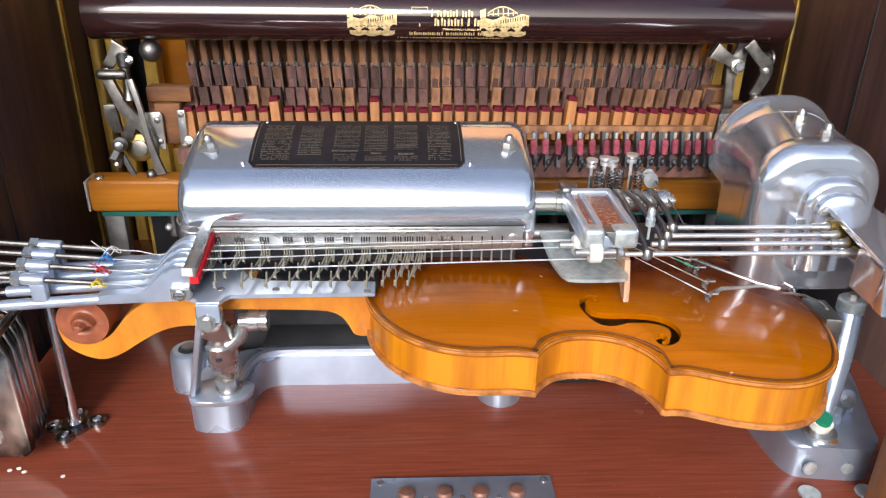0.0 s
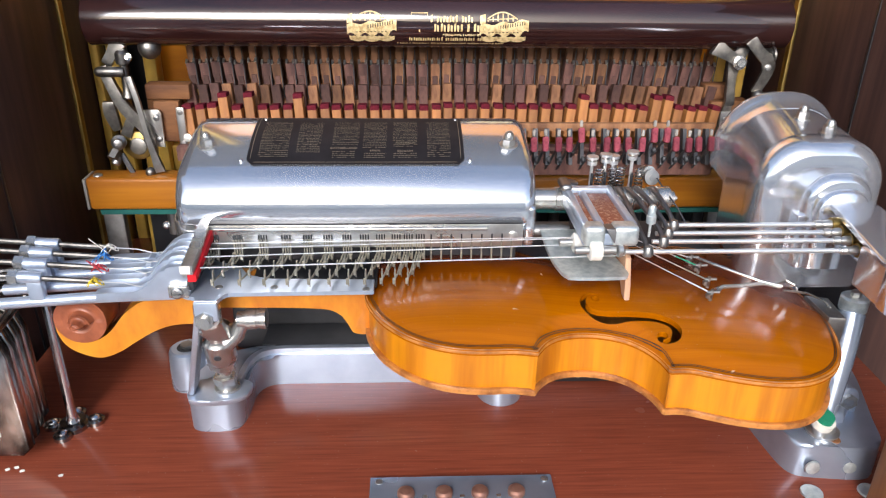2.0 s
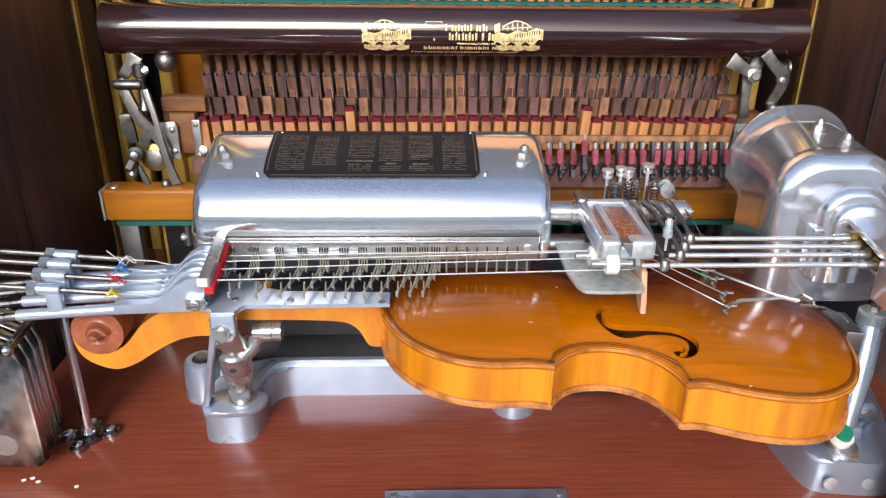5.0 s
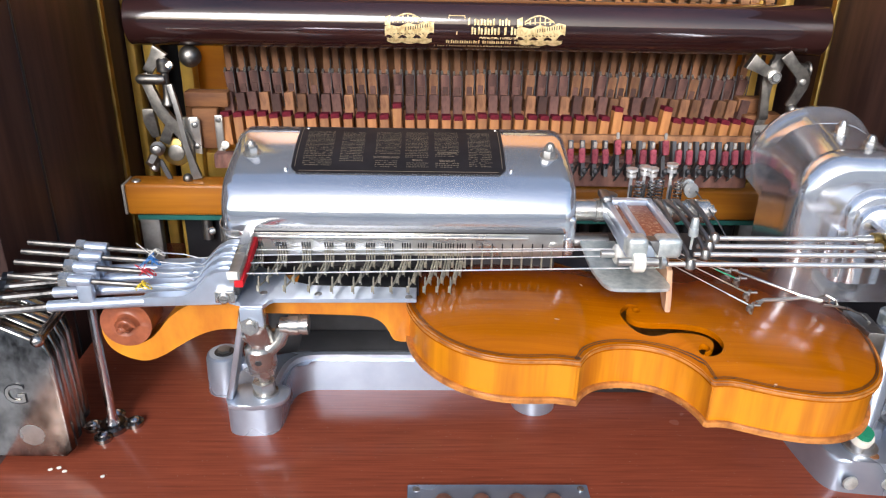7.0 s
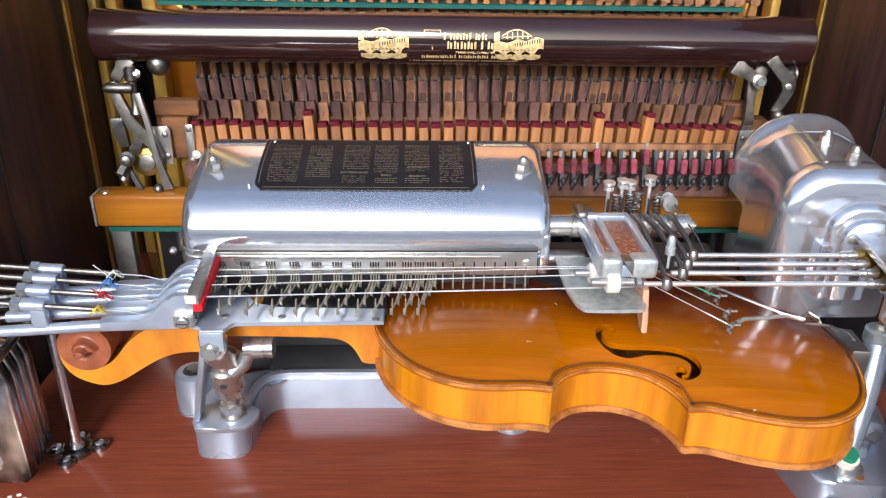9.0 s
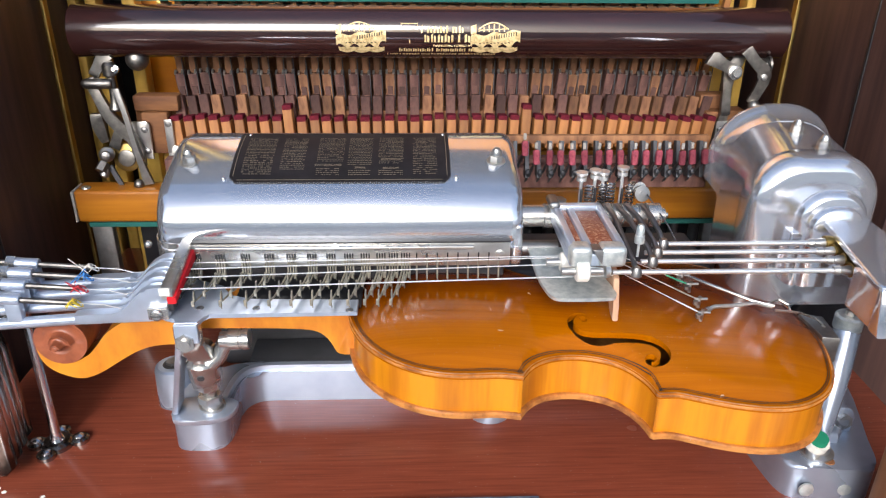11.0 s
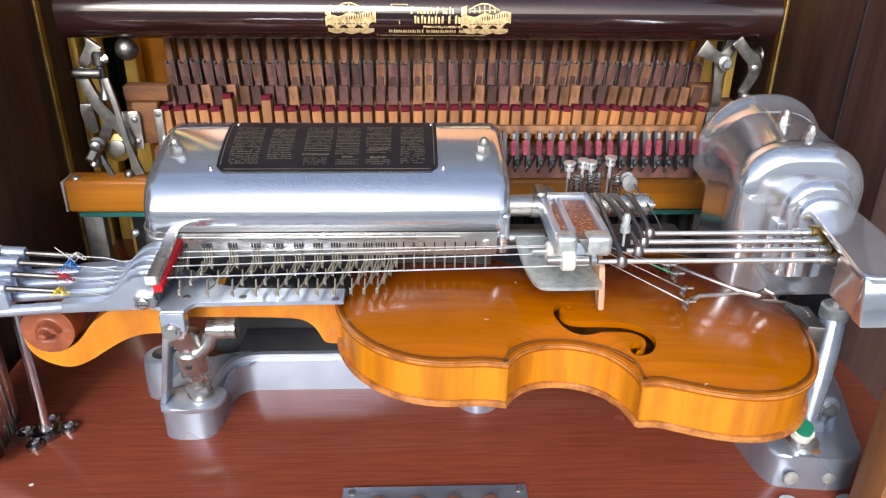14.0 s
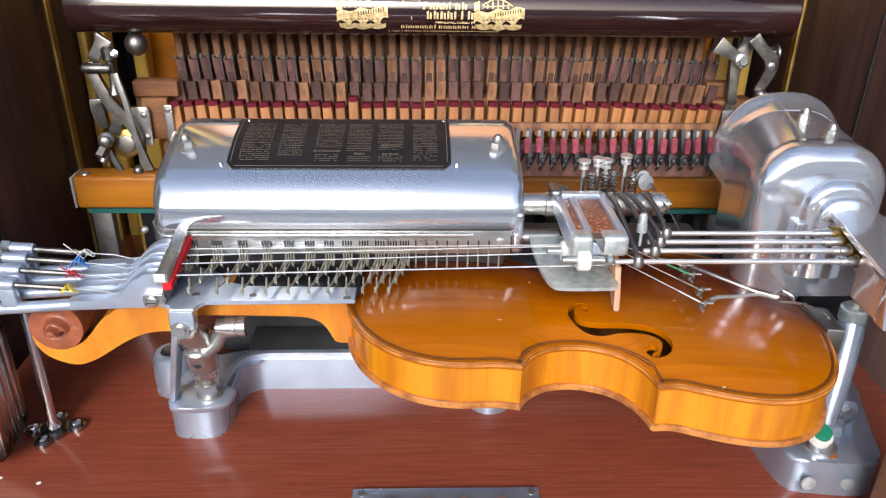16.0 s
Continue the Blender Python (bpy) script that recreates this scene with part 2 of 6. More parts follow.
def sweep(bm, pts, r, seg=8):
    """A round bar along a line of points."""
    pts = [Vector(p) for p in pts]
    rings = []
    for i, p in enumerate(pts):
        d = (pts[min(i + 1, len(pts) - 1)] - pts[max(i - 1, 0)]).normalized()
        q = d.to_track_quat("Z", "Y")
        rr = r[i] if isinstance(r, (list, tuple)) else r
        rings.append([bm.verts.new(p + q @ Vector((rr * math.cos(2 * math.pi * k / seg), rr * math.sin(2 * math.pi * k / seg), 0))) for k in range(seg)])
    for a, b in zip(rings, rings[1:]):
        for k in range(seg):
            bm.faces.new((a[k], a[(k + 1) % seg], b[(k + 1) % seg], b[k]))
    bm.faces.new(rings[0][::-1])
    bm.faces.new(rings[-1])
    return bm


def smooth_line(pts, n=6, closed=False):
    """Catmull-Rom points through pts."""
    pts = [Vector(p) for p in pts]
    out = []
    N = len(pts)
    for i in range(N if closed else N - 1):
        if closed:
            a, b, c, d = pts[i - 1], pts[i], pts[(i + 1) % N], pts[(i + 2) % N]
        else:
            a, b, c, d = pts[max(i - 1, 0)], pts[i], pts[i + 1], pts[min(i + 2, N - 1)]
        for k in range(n):
            t = k / n
            out.append(0.5 * ((2 * b) + (c - a) * t + (2 * a - 5 * b + 4 * c - d) * t * t + (3 * b - a - 3 * c + d) * t ** 3))
    if not closed:
        out.append(pts[-1])
    return out


def prism(bm, outline, axis, lo, hi, bevel=0.0, seg=3, only=None):
    """Extrudes a flat outline along x, y or z from lo to hi; bevel rounds the rim at hi (or both rims)."""
    def at(a, b, h):
        return {"x": (h, a, b), "y": (a, h, b), "z": (a, b, h)}[axis]
    low = [bm.verts.new(at(a, b, lo)) for a, b in outline]
    top = [bm.verts.new(at(a, b, hi)) for a, b in outline]
    n = len(outline)
    f0, f1 = bm.faces.new(low[::-1]), bm.faces.new(top)
    rings = [low, top]
    if bevel and only:
        h = hi - (hi - lo) / abs(hi - lo) * bevel * 1.2 if only == "hi" else lo + (hi - lo) / abs(hi - lo) * bevel * 1.2
        rings.insert(1, [bm.verts.new(at(a, b, h)) for a, b in outline])
    for r0, r1 in zip(rings, rings[1:]):
        for k in range(n):
            bm.faces.new((r0[k], r0[(k + 1) % n], r1[(k + 1) % n], r1[k]))
    if bevel:
        edges = list(f1.edges) if only == "hi" else list(f0.edges) if only == "lo" else list(f0.edges) + list(f1.edges)
        bmesh.ops.bevel(bm, geom=edges, offset=bevel, segments=seg, profile=0.5, affect="EDGES")
        cap = f1 if only == "hi" else f0
        if only and cap.is_valid:
            bmesh.ops.inset_region(bm, faces=[cap], thickness=min(0.0006, bevel * 0.25), use_even_offset=True)
    return bm


def arch(cx, half, bottom, top, r, n=8):
    """Outline of an upright plate with rounded upper corners."""
    pts = [(cx - half, bottom), (cx + half, bottom)]
    for k in range(n + 1):
        a = math.pi / 2 * k / n
        pts.append((cx + half - r + r * math.cos(a), top - r + r * math.sin(a)))
    for k in range(n + 1):
        a = math.pi / 2 + math.pi / 2 * k / n
        pts.append((cx - half + r + r * math.cos(a), top - r + r * math.sin(a)))
    return pts


def hexnut(bm, base, axis, r, h):
    q = Vector(axis).to_track_quat("Z", "Y").to_matrix().to_4x4()
    bmesh.ops.create_cone(bm, cap_ends=True, segments=6, radius1=r, radius2=r, depth=h, matrix=Matrix.Translation(Vector(base) + Vector(axis).normalized() * h / 2) @ q)
    return bm


B = bmesh.new


def origin_of(ob):
    p = Vector()
    while ob is not None:
        p += Vector(ob.location)
        ob = ob.parent
    return p


def mesh_from(bm, name, mat, shift=Vector(), angle=35):
    bmesh.ops.translate(bm, verts=bm.verts, vec=-shift)
    bmesh.ops.recalc_face_normals(bm, faces=bm.faces)
    me = bpy.data.meshes.new(name)
    for f in bm.faces:
        f.smooth = True
    bm.to_mesh(me)
    bm.free()
    me.set_sharp_from_angle(angle=radians(angle))
    me.materials.append(mat)
    return me


def part(name, bm, mat, parent, label="", angle=35):
    """One mesh, built in world places, under a thing or a part."""
    ob = new(name, mesh_from(bm, name, mat, origin_of(parent), angle))
    ob.parent = parent
    return tagged(ob, label)


def thing(name, loc, label, category, group="", kind=""):
    ob = new(name)
    ob.empty_display_size = 0.01
    ob.location = loc
    return tagged(ob, label, category, group, kind)


def solid(name, bm, mat, loc, label, category, group="", kind="", angle=35):
    """A thing of one mesh."""
    ob = new(name, mesh_from(bm, name, mat, Vector(loc), angle))
    ob.location = loc
    return tagged(ob, label, category, group, kind)


def lettering(text, size, m, mat, parent, name="lettering", depth=0.0001):
    """Flat letters of the built-in font as a mesh, at the pose m (world)."""
    cu = bpy.data.curves.new(name, "FONT")
    cu.body, cu.size, cu.extrude, cu.align_x, cu.align_y = text, size, depth, "CENTER", "CENTER"
    cu.resolution_u = 3
    tmp = bpy.data.objects.new("tmp_text", cu)
    scene.collection.objects.link(tmp)
    me = bpy.data.meshes.new_from_object(tmp.evaluated_get(bpy.context.evaluated_depsgraph_get()))
    bpy.data.objects.remove(tmp)
    me.transform(Matrix.Translation(-origin_of(parent)) @ m)
    me.materials.clear()
    me.materials.append(mat)
    me.name = name
    ob = new(name, me)
    ob.parent = parent
    return ob


DECK = 0.006

# ---- setting ----
solid("ground", box(B(), (0, 0, -1.05), (400, 400, 0.1)), PAVING, (0, 0, -1.0), "pale paved ground before the cabinet", "ground", kind="structure")
floor_bm = box(B(), (0.045, 0.64, DECK - 0.012), (0.80, 0.60, 0.024), 0.002)
solid("floor", floor_bm, MAHOGANY, (0.05, 0.6, DECK), "glossy red mahogany deck of the cabinet", "deck", kind="structure")

# out of view; added to crispen the metal's reflections and cut low skylight
solid("wall_opposite", box(B(), (0, -7.0, 0.3), (40, 0.3, 2.6), 0.02), PLASTER, (0, -7.0, -1.0), "pale wall added out of view to shape reflections", "wall", kind="structure")
def wall(name, c, s, mat, label):
    return solid(name, box(B(), c, s, 0.002), mat, (c[0], c[1], c[2] - s[2] / 2), label, "wall", kind="structure")


wall("wall_left", (-0.50, 0.845, -0.20), (0.255, 0.46, 1.6), DARKWOOD, "dark stained wooden side of the cabinet")
wall("wall_left_front", (-0.63, 0.45, -0.20), (0.03, 0.33, 1.6), DARKWOOD, "dark stained wooden cheek of the cabinet")
wall("wall_right", (0.565, 0.865, -0.20), (0.255, 0.42, 1.6), DARKWOOD, "dark stained wooden side of the cabinet")
wall("wall_right_front", (0.69, 0.45, -0.20), (0.03, 0.42, 1.6), DARKWOOD, "dark stained wooden cheek of the cabinet")
wall("wall_back", (0.04, 1.09, 0.10), (1.5, 0.03, 2.2), BLACKPAINT, "black painted back of the cabinet")
wall("wall_post", (0.3650, 0.435, -0.40), (0.051, 0.03, 1.20), EDGEWOOD, "light brown wooden door post of the cabinet")
wall("wall_front", (0.03, 0.355, -0.512), (0.54, 0.02, 0.974), DARKWOOD, "dark stained wooden front below the deck")
for sx, cx in ((-1, -0.366), (1, 0.4285)):
    solid("trim", box(B(), (cx, 0.878, 0.10), (0.004, 0.010, 1.0), 0.001), BRASS, (cx, 0.878, -0.4), "gilt edging strip of the cabinet side", "trim", kind="structure")

# seams between the boards of the cabinet sides
for x, y in ((-0.3722, 0.706), (0.4372, 0.743)):
    solid("trim", box(B(), (x, y, 0.10), (0.0014, 0.0035, 1.0), 0.0005), BLACKPAINT, (x, y, -0.4), "dark seam between two boards of the cabinet side", "trim", kind="structure")

# gilt iron frame and sounding board behind the action
frame_plate = thing("piano_plate", (0.03, 0.97, 0.0), "gilt cast-iron piano plate with a round shoulder", "piano plate")
for nm, cx, w in (("upright", -0.303, 0.016), ("upright", -0.3655, 0.0110), ("upright", -0.3450, 0.0140), ("upright", 0.380, 0.016), ("upright", 0.408, 0.012)):
    part(nm, box(B(), (cx, 0.955, 0.25), (w, 0.025, 0.75), 0.004), GOLDPAINT, frame_plate)
part("crossbar", box(B(), (0.03, 0.965, 0.10), (0.72, 0.02, 0.05), 0.004), GOLDPAINT, frame_plate)
for cx in (-0.225, 0.305):
    ring = B()
    s = 1 if cx < 0 else -1
    sweep(ring, [(cx - s * 0.045 + s * 0.020 * math.sin(a), 0.945, 0.235 + 0.075 * math.cos(a)) for a in [k * math.pi / 12 for k in range(13)]], 0.006, 10)
    part("shoulder_rib", ring, GOLDPAINT, frame_plate)
solid("soundboard", box(B(), (0.04, 0.985, 0.20), (0.72, 0.01, 0.7)), ORANGEWOOD, (0.04, 1.0, -0.15), "orange varnished sounding board behind the strings", "soundboard")

# main beam under the action
beam = thing("action_beam", (0.0, 0.80, 0.10), "orange varnished wooden beam across the cabinet", "beam")
part("bar", box(B(), (0.012, 0.808, 0.1225), (0.70, 0.03, 0.036), 0.004, seg=3), BEAMWOOD, beam)
part("end_cap", box(B(), (-0.3395, 0.808, 0.122), (0.003, 0.029, 0.034), 0.001), TIPGREY, beam, "pale end grain cap")
part("screw", lathe(B(), (-0.327, 0.802, 0.1405), (0, 0, 1), [(0, 0.005), (0.0015, 0.0045), (0.0025, 0.002)]), NICKEL, beam)
part("felt_strip", box(B(), (0.012, 0.806, 0.1015), (0.68, 0.022, 0.005)), TEAL, beam, "teal felt strip")
for cx in (-0.322, 0.350):
    part("bracket", box(B(), (cx, 0.815, 0.052), (0.022, 0.012, 0.09), 0.002), STEEL, beam, "grey iron foot")

# dark machinery below the beam
solid("motor_tray", box(B(), (0.065, 0.715, 0.056), (0.47, 0.09, 0.100), 0.006, seg=3), DARKIRON, (0.06, 0.72, DECK), "dark grey metal box behind the base", "box")
low = thing("magnet_bank", (0.05, 0.87, DECK), "dark row of magnets and rods under the action", "magnet bank")
part("frame_bar", box(B(), (0.03, 0.88, 0.045), (0.66, 0.05, 0.07), 0.003), BLACKPAINT, low)
for k in range(26):
    x = -0.27 + k * 0.0245
    part("magnet", rod(B(), (x, 0.845, 0.055), (x, 0.845, 0.085), 0.006, seg=12), DARKIRON if k % 3 else STEEL, low)
for x, mt in ((-0.300, GOLDPAINT), (-0.268, STEEL), (-0.245, STEEL), (-0.228, BRASS), (-0.205, STEEL), (0.305, BRASS), (0.318, STEEL), (0.285, STEEL)):
    part("link_rod", box(B(), (x, 0.86, 0.055), (0.007, 0.005, 0.10), 0.001), mt, low)

# ---- base casting ----
base = thing("base_casting", (0.08, 0.62, DECK), "satin aluminium base casting with rounded feet", "machine base")
out = [(-0.184, 0.580), (-0.184, 0.562), (-0.180, 0.551), (-0.170, 0.547), (-0.152, 0.547), (-0.143, 0.551), (-0.139, 0.560), (-0.137, 0.575), (-0.137, 0.590), (-0.134, 0.602), (-0.127, 0.610), (-0.115, 0.613), (-0.09, 0.613), (-0.05, 0.613), (0.0, 0.613),
       (0.10, 0.613), (0.20, 0.613), (0.25, 0.613), (0.28, 0.613), (0.295, 0.615), (0.30, 0.622), (0.295, 0.628), (0.28, 0.630), (0.25, 0.630), (0.20, 0.630), (0.10, 0.630), (0.0, 0.630), (-0.06, 0.630), (-0.10, 0.630), (-0.125, 0.6295), (-0.145, 0.626), (-0.165, 0.615), (-0.178, 0.600)]
out = [(p.x, p.y) for p in smooth_line([(*q, 0) for q in out], 3, True)]
part("foot_frame", prism(B(), out, "z", DECK, 0.0375, 0.0045, 5, "hi"), SATIN, base, "", 50)
rim_line = smooth_line([(-0.1415, 0.566, 0), (-0.1395, 0.588, 0), (-0.136, 0.602, 0), (-0.129, 0.611, 0), (-0.115, 0.6150, 0), (-0.09, 0.6155, 0), (-0.05, 0.6155, 0), (0.02, 0.6155, 0), (0.12, 0.6155, 0), (0.22, 0.6155, 0), (0.28, 0.6155, 0)], 5)
rim_back = []
for k, p in enumerate(rim_line):
    d = (rim_line[min(k + 1, len(rim_line) - 1)] - rim_line[max(k - 1, 0)]).normalized()
    rim_back.append((p.x - d.y * 0.005, p.y + d.x * 0.005))
part("top_rim", prism(B(), [(p.x, p.y) for p in rim_line] + rim_back[::-1], "z", 0.0365, 0.0430, 0.0010, 2, "hi"), PALEALU, base)
# dark sheet laid in the hollow behind the rim, in place of its shade
part("well_cover", box(B(), (0.08, 0.649, 0.0350), (0.43, 0.036, 0.006), 0.001), DARKIRON, base, "dark sheet standing for the shaded hollow")
part("rear_lug", lathe(B(), (-0.199, 0.618, DECK), (0, 0, 1), [(0, 0.0175), (0.033, 0.0165), (0.0365, 0.0155), (0.038, 0.0135)], 32), SATIN, base)
part("lug_web", box(B(), (-0.175, 0.621, 0.020), (0.05, 0.016, 0.028), 0.003), SATIN, base)
part("bolt_well", lathe(B(), (-0.199, 0.618, 0.0442), (0, 0, 1), [(0, 0.009), (0.0006, 0.0085)], 20), BLACKPAINT, base)
part("bolt", hexnut(B(), (-0.199, 0.618, 0.0445), (0, 0, 1), 0.006, 0.003), STEEL, base)
part("levelling_foot", lathe(B(), (0.081, 0.594, DECK), (0, 0, 1), [(0, 0.0195), (0.018, 0.0195), (0.023, 0.018), (0.028, 0.013)], 32), SATIN, base)
foot = [(0.284, 0.615), (0.289, 0.545), (0.293, 0.505), (0.2965, 0.489), (0.304, 0.481), (0.323, 0.4775), (0.348, 0.475), (0.360, 0.478), (0.367, 0.488), (0.373, 0.51), (0.396, 0.590), (0.396, 0.67), (0.290, 0.67)]
foot = [(p.x, p.y) for p in smooth_line([(*q, 0) for q in foot], 3, True)]
part("right_foot", prism(B(), foot, "z", DECK, 0.037, 0.0042, 3, "hi"), SATIN, base, "", 50)
part("boss", prism(B(), [(0.316, 0.530), (0.322, 0.508), (0.346, 0.506), (0.360, 0.522), (0.366, 0.58), (0.316, 0.58)], "z", 0.034, 0.046, 0.004, 3, "hi"), SATIN, base)
part("plug", lathe(B(), (0.329, 0.4855, 0.0365), (0, 0, 1), [(0, 0.0045), (0.0012, 0.004)]), RAILWOOD, base, "rusty brown plug")
for x in (0.311, 0.341):
    part("side_plug", lathe(B(), (x, 0.4768, 0.018), (0, -1, 0.05), [(0, 0.006), (0.0015, 0.0055), (0.002, 0.003)]), FROST, base)
part("bolt_lug", prism(B(), arch(0.3545, 0.0100, 0.036, 0.0600, 0.0095, 8), "y", 0.520, 0.529, 0.0015, 2), SATIN, base)
bolt_bm = hexnut(B(), (0.3545, 0.521, 0.0490), (0, -1, 0.25), 0.0058, 0.007)
rod(bolt_bm, (0.353, 0.522, 0.038), (0.352, 0.514, 0.052), 0.0042)
part("stud_bolt", bolt_bm, STEEL, base)
part("name_plate", box(B(), (0.155, 0.6105, 0.0135), (0.085, 0.003, 0.013), 0.0005), BLACKPAINT, base, "black name plate with worn script")
for k in range(9):
    part("script_bar", box(B(), (0.135 + k * 0.0042, 0.6088, 0.0135 + 0.0015 * math.sin(k * 2.1)), (0.0032, 0.0006, 0.0025)), CREAM, base)

# adjustable column at the tail end
col = thing("support_column", (0.350, 0.530, 0.046), "tapered aluminium column with a white cap and green felt washer", "support")
part("shaft", lathe(B(), (0.3245, 0.4965, 0.044), (0.255, 0.43, 1), [(0, 0.0058), (0.006, 0.0060), (0.02, 0.0078), (0.045, 0.0098), (0.065, 0.0104), (0.090, 0.0104)]), SATIN, col)
part("web", prism(B(), [(0.520, 0.075), (0.540, 0.075), (0.552, 0.118), (0.528, 0.118)], "x", 0.326, 0.345, 0.003), SATIN, col)
part("cap", lathe(B(), (0.348, 0.5355, 0.124), (0, 0, 1), [(0, 0.0095), (0.001, 0.0105), (0.011, 0.0105), (0.0125, 0.009)]), FROST, col, "white painted cap")
part("cap_screw", hexnut(B(), (0.348, 0.5355, 0.1365), (0, 0, 1), 0.004, 0.004), NICKEL, col)
part("collar", lathe(B(), (0.3240, 0.4960, 0.0365), (0, 0, 1), [(0, 0.0125), (0.003, 0.0128), (0.0045, 0.0095), (0.009, 0.0085)]), NICKEL, col)
part("washer", lathe(B(), (0.3170, 0.4890, 0.0500), (0.1, -0.35, 1), [(0, 0.0085), (0.006, 0.0085)]), WHITE, col, "white washer")
part("felt_pad", lathe(B(), (0.3174, 0.4875, 0.0558), (0.1, -0.35, 1), [(0, 0.0068), (0.0045, 0.0062)]), GREENFELT, col, "green felt pad")
part("knuckle", rod(B(), (0.3190, 0.4915, 0.036), (0.3172, 0.4895, 0.051), 0.0055), NICKEL, col)

# ---- violin ----
TAIL_X, AXIS_Y, EDGE_Z, SLOPE = 0.319, 0.534, 0.1254, 0.075
VIOLIN = Matrix(((-1, 0, 0, TAIL_X), (0, -1, 0, AXIS_Y), (SLOPE, 0, 1, EDGE_Z), (0, 0, 0, 1)))
HALF = [(0, 0.5), (0.8, 17), (3, 30), (8, 47), (15, 64), (25, 79), (38, 91), (56, 100.5), (77, 104), (100, 102), (120, 97), (134, 93.3), (147, 94.6), (149, 93.4), (151, 84), (154.5, 76), (160, 68), (169, 60.5),
        (183, 56), (197, 55.5), (210, 58.5), (220, 64), (227, 71), (231.5, 78), (233.8, 82), (236.5, 81.6), (250, 80.8), (264, 82.8), (280, 84), (296, 82), (312, 76), (326, 66), (338, 52), (346, 36), (350.5, 20), (352, 0.5)]
US = [u / 1000 for u, w in HALF]
WS = [w / 1000 for u, w in HALF]


def fine_outline():
    """Finer (u, half width) pairs, smooth but for the four corners."""
    cuts = [0, 12, 13, 23, 24, len(HALF) - 1]
    pts = []
    for a, b in zip(cuts, cuts[1:]):
        seg = smooth_line([(US[k], WS[k], 0) for k in range(a, b + 1)], 3)
        pts += seg[:-1]
    pts.append(Vector((US[-1], WS[-1], 0)))
    return [(p.x, max(p.y, 0.0003)) for p in pts]


OUT = fine_outline()


SOFT_U = np.linspace(0.0, 0.352, 120)
SOFT_W = np.interp(SOFT_U, [p[0] for p in OUT], [p[1] for p in OUT])
kernel = np.exp(-(np.arange(-20, 21) / 8.0) ** 2)
SOFT_W = np.convolve(np.pad(SOFT_W, 20, mode="edge"), kernel / kernel.sum(), mode="valid")


def arching(u, s):
    """Height of the belly: full along the middle, scooped towards the rim."""
    w = float(np.interp(u, [p[0] for p in OUT], [p[1] for p in OUT]))
    soft = float(np.interp(u, SOFT_U, SOFT_W))
    v = abs(s) * w
    e = max(0.0, 1 - ((u - 0.176) / 0.176) ** 4)
    f = max(0.0, min(1.0, (w - v) / 0.016))
    return 0.0148 * e * (1 - min(1.0, v / (soft * 1.12)) ** 2.2) ** 1.15 * f * f * (3 - 2 * f)


def taper(u, w):
    """The body is shallower towards the neck."""
    return w + (0.0045 * u / 0.352 if w < -0.02 else 0.0)


violin = thing("violin", (0.15, AXIS_Y, 0.10), "amber varnished violin with worn edges held in the machine", "violin")


def plate(bm, lo, hi, grow, arched, cols=28):
    """A violin plate between heights lo and hi, its outline grown, its upper side arched."""
    ss = [math.sin(math.pi / 2 * (2 * k / cols - 1)) for k in range(cols + 1)]
    top, bot = [], []
    for u, w in OUT:
        uu = 0.176 + (u - 0.176) * (1 + grow / 0.18)
        ww = w + grow if w > 0.004 else w
        top.append([bm.verts.new(VIOLIN @ Vector((uu, ww * s, taper(u, hi) + (arching(u, s) if arched else 0)))) for s in ss])
        bot.append([bm.verts.new(VIOLIN @ Vector((uu, ww * s, taper(u, lo) + (arching(u, s) * 0.95 if arched else 0)))) for s in ss])
    for rows, flip in ((top, False), (bot, True)):
        for a, b in zip(rows, rows[1:]):
            for k in range(cols):
                q = (a[k], a[k + 1], b[k + 1], b[k])
                bm.faces.new(q[::-1] if flip else q)
    n = len(top)
    for i in range(n - 1):
        for k in (0, cols):
            bm.faces.new((top[i][k], top[i + 1][k], bot[i + 1][k], bot[i][k]))
    for i in (0, n - 1):
        for k in range(cols):
            bm.faces.new((top[i][k], top[i][k + 1], bot[i][k + 1], bot[i][k]))
    return bm


def f_hole(side):
    """Outline of one sound hole in the violin's (u, v)."""
    # spine from the lower eye up to the upper eye with its thickness
    spine = [(0.1478, 0.0621, 0.0006), (0.1487, 0.0677, 0.0013), (0.1438, 0.0703, 0.0022), (0.1371, 0.0669, 0.003), (0.1343, 0.0591, 0.0036), (0.1375, 0.0514, 0.0044), (0.1469, 0.0465, 0.0047),
             (0.1632, 0.0445, 0.0047), (0.1784, 0.0436, 0.0043), (0.1897, 0.0398, 0.0032), (0.1942, 0.032, 0.0024), (0.1915, 0.0243, 0.0016), (0.1861, 0.0208, 0.0011), (0.1812, 0.0221, 0.0006)]
    line = smooth_line([(a, b, c) for a, b, c in spine], 5)
    left, right = [], []
    for i, p in enumerate(line):
        d = line[min(i + 1, len(line) - 1)] - line[max(i - 1, 0)]
        nrm = Vector((-d.y, d.x)).normalized() * max(p.z, 0.0004)
        left.append((p.x + nrm.x, side * (p.y + nrm.y)))
        right.append((p.x - nrm.x, side * (p.y - nrm.y)))
    return left, right


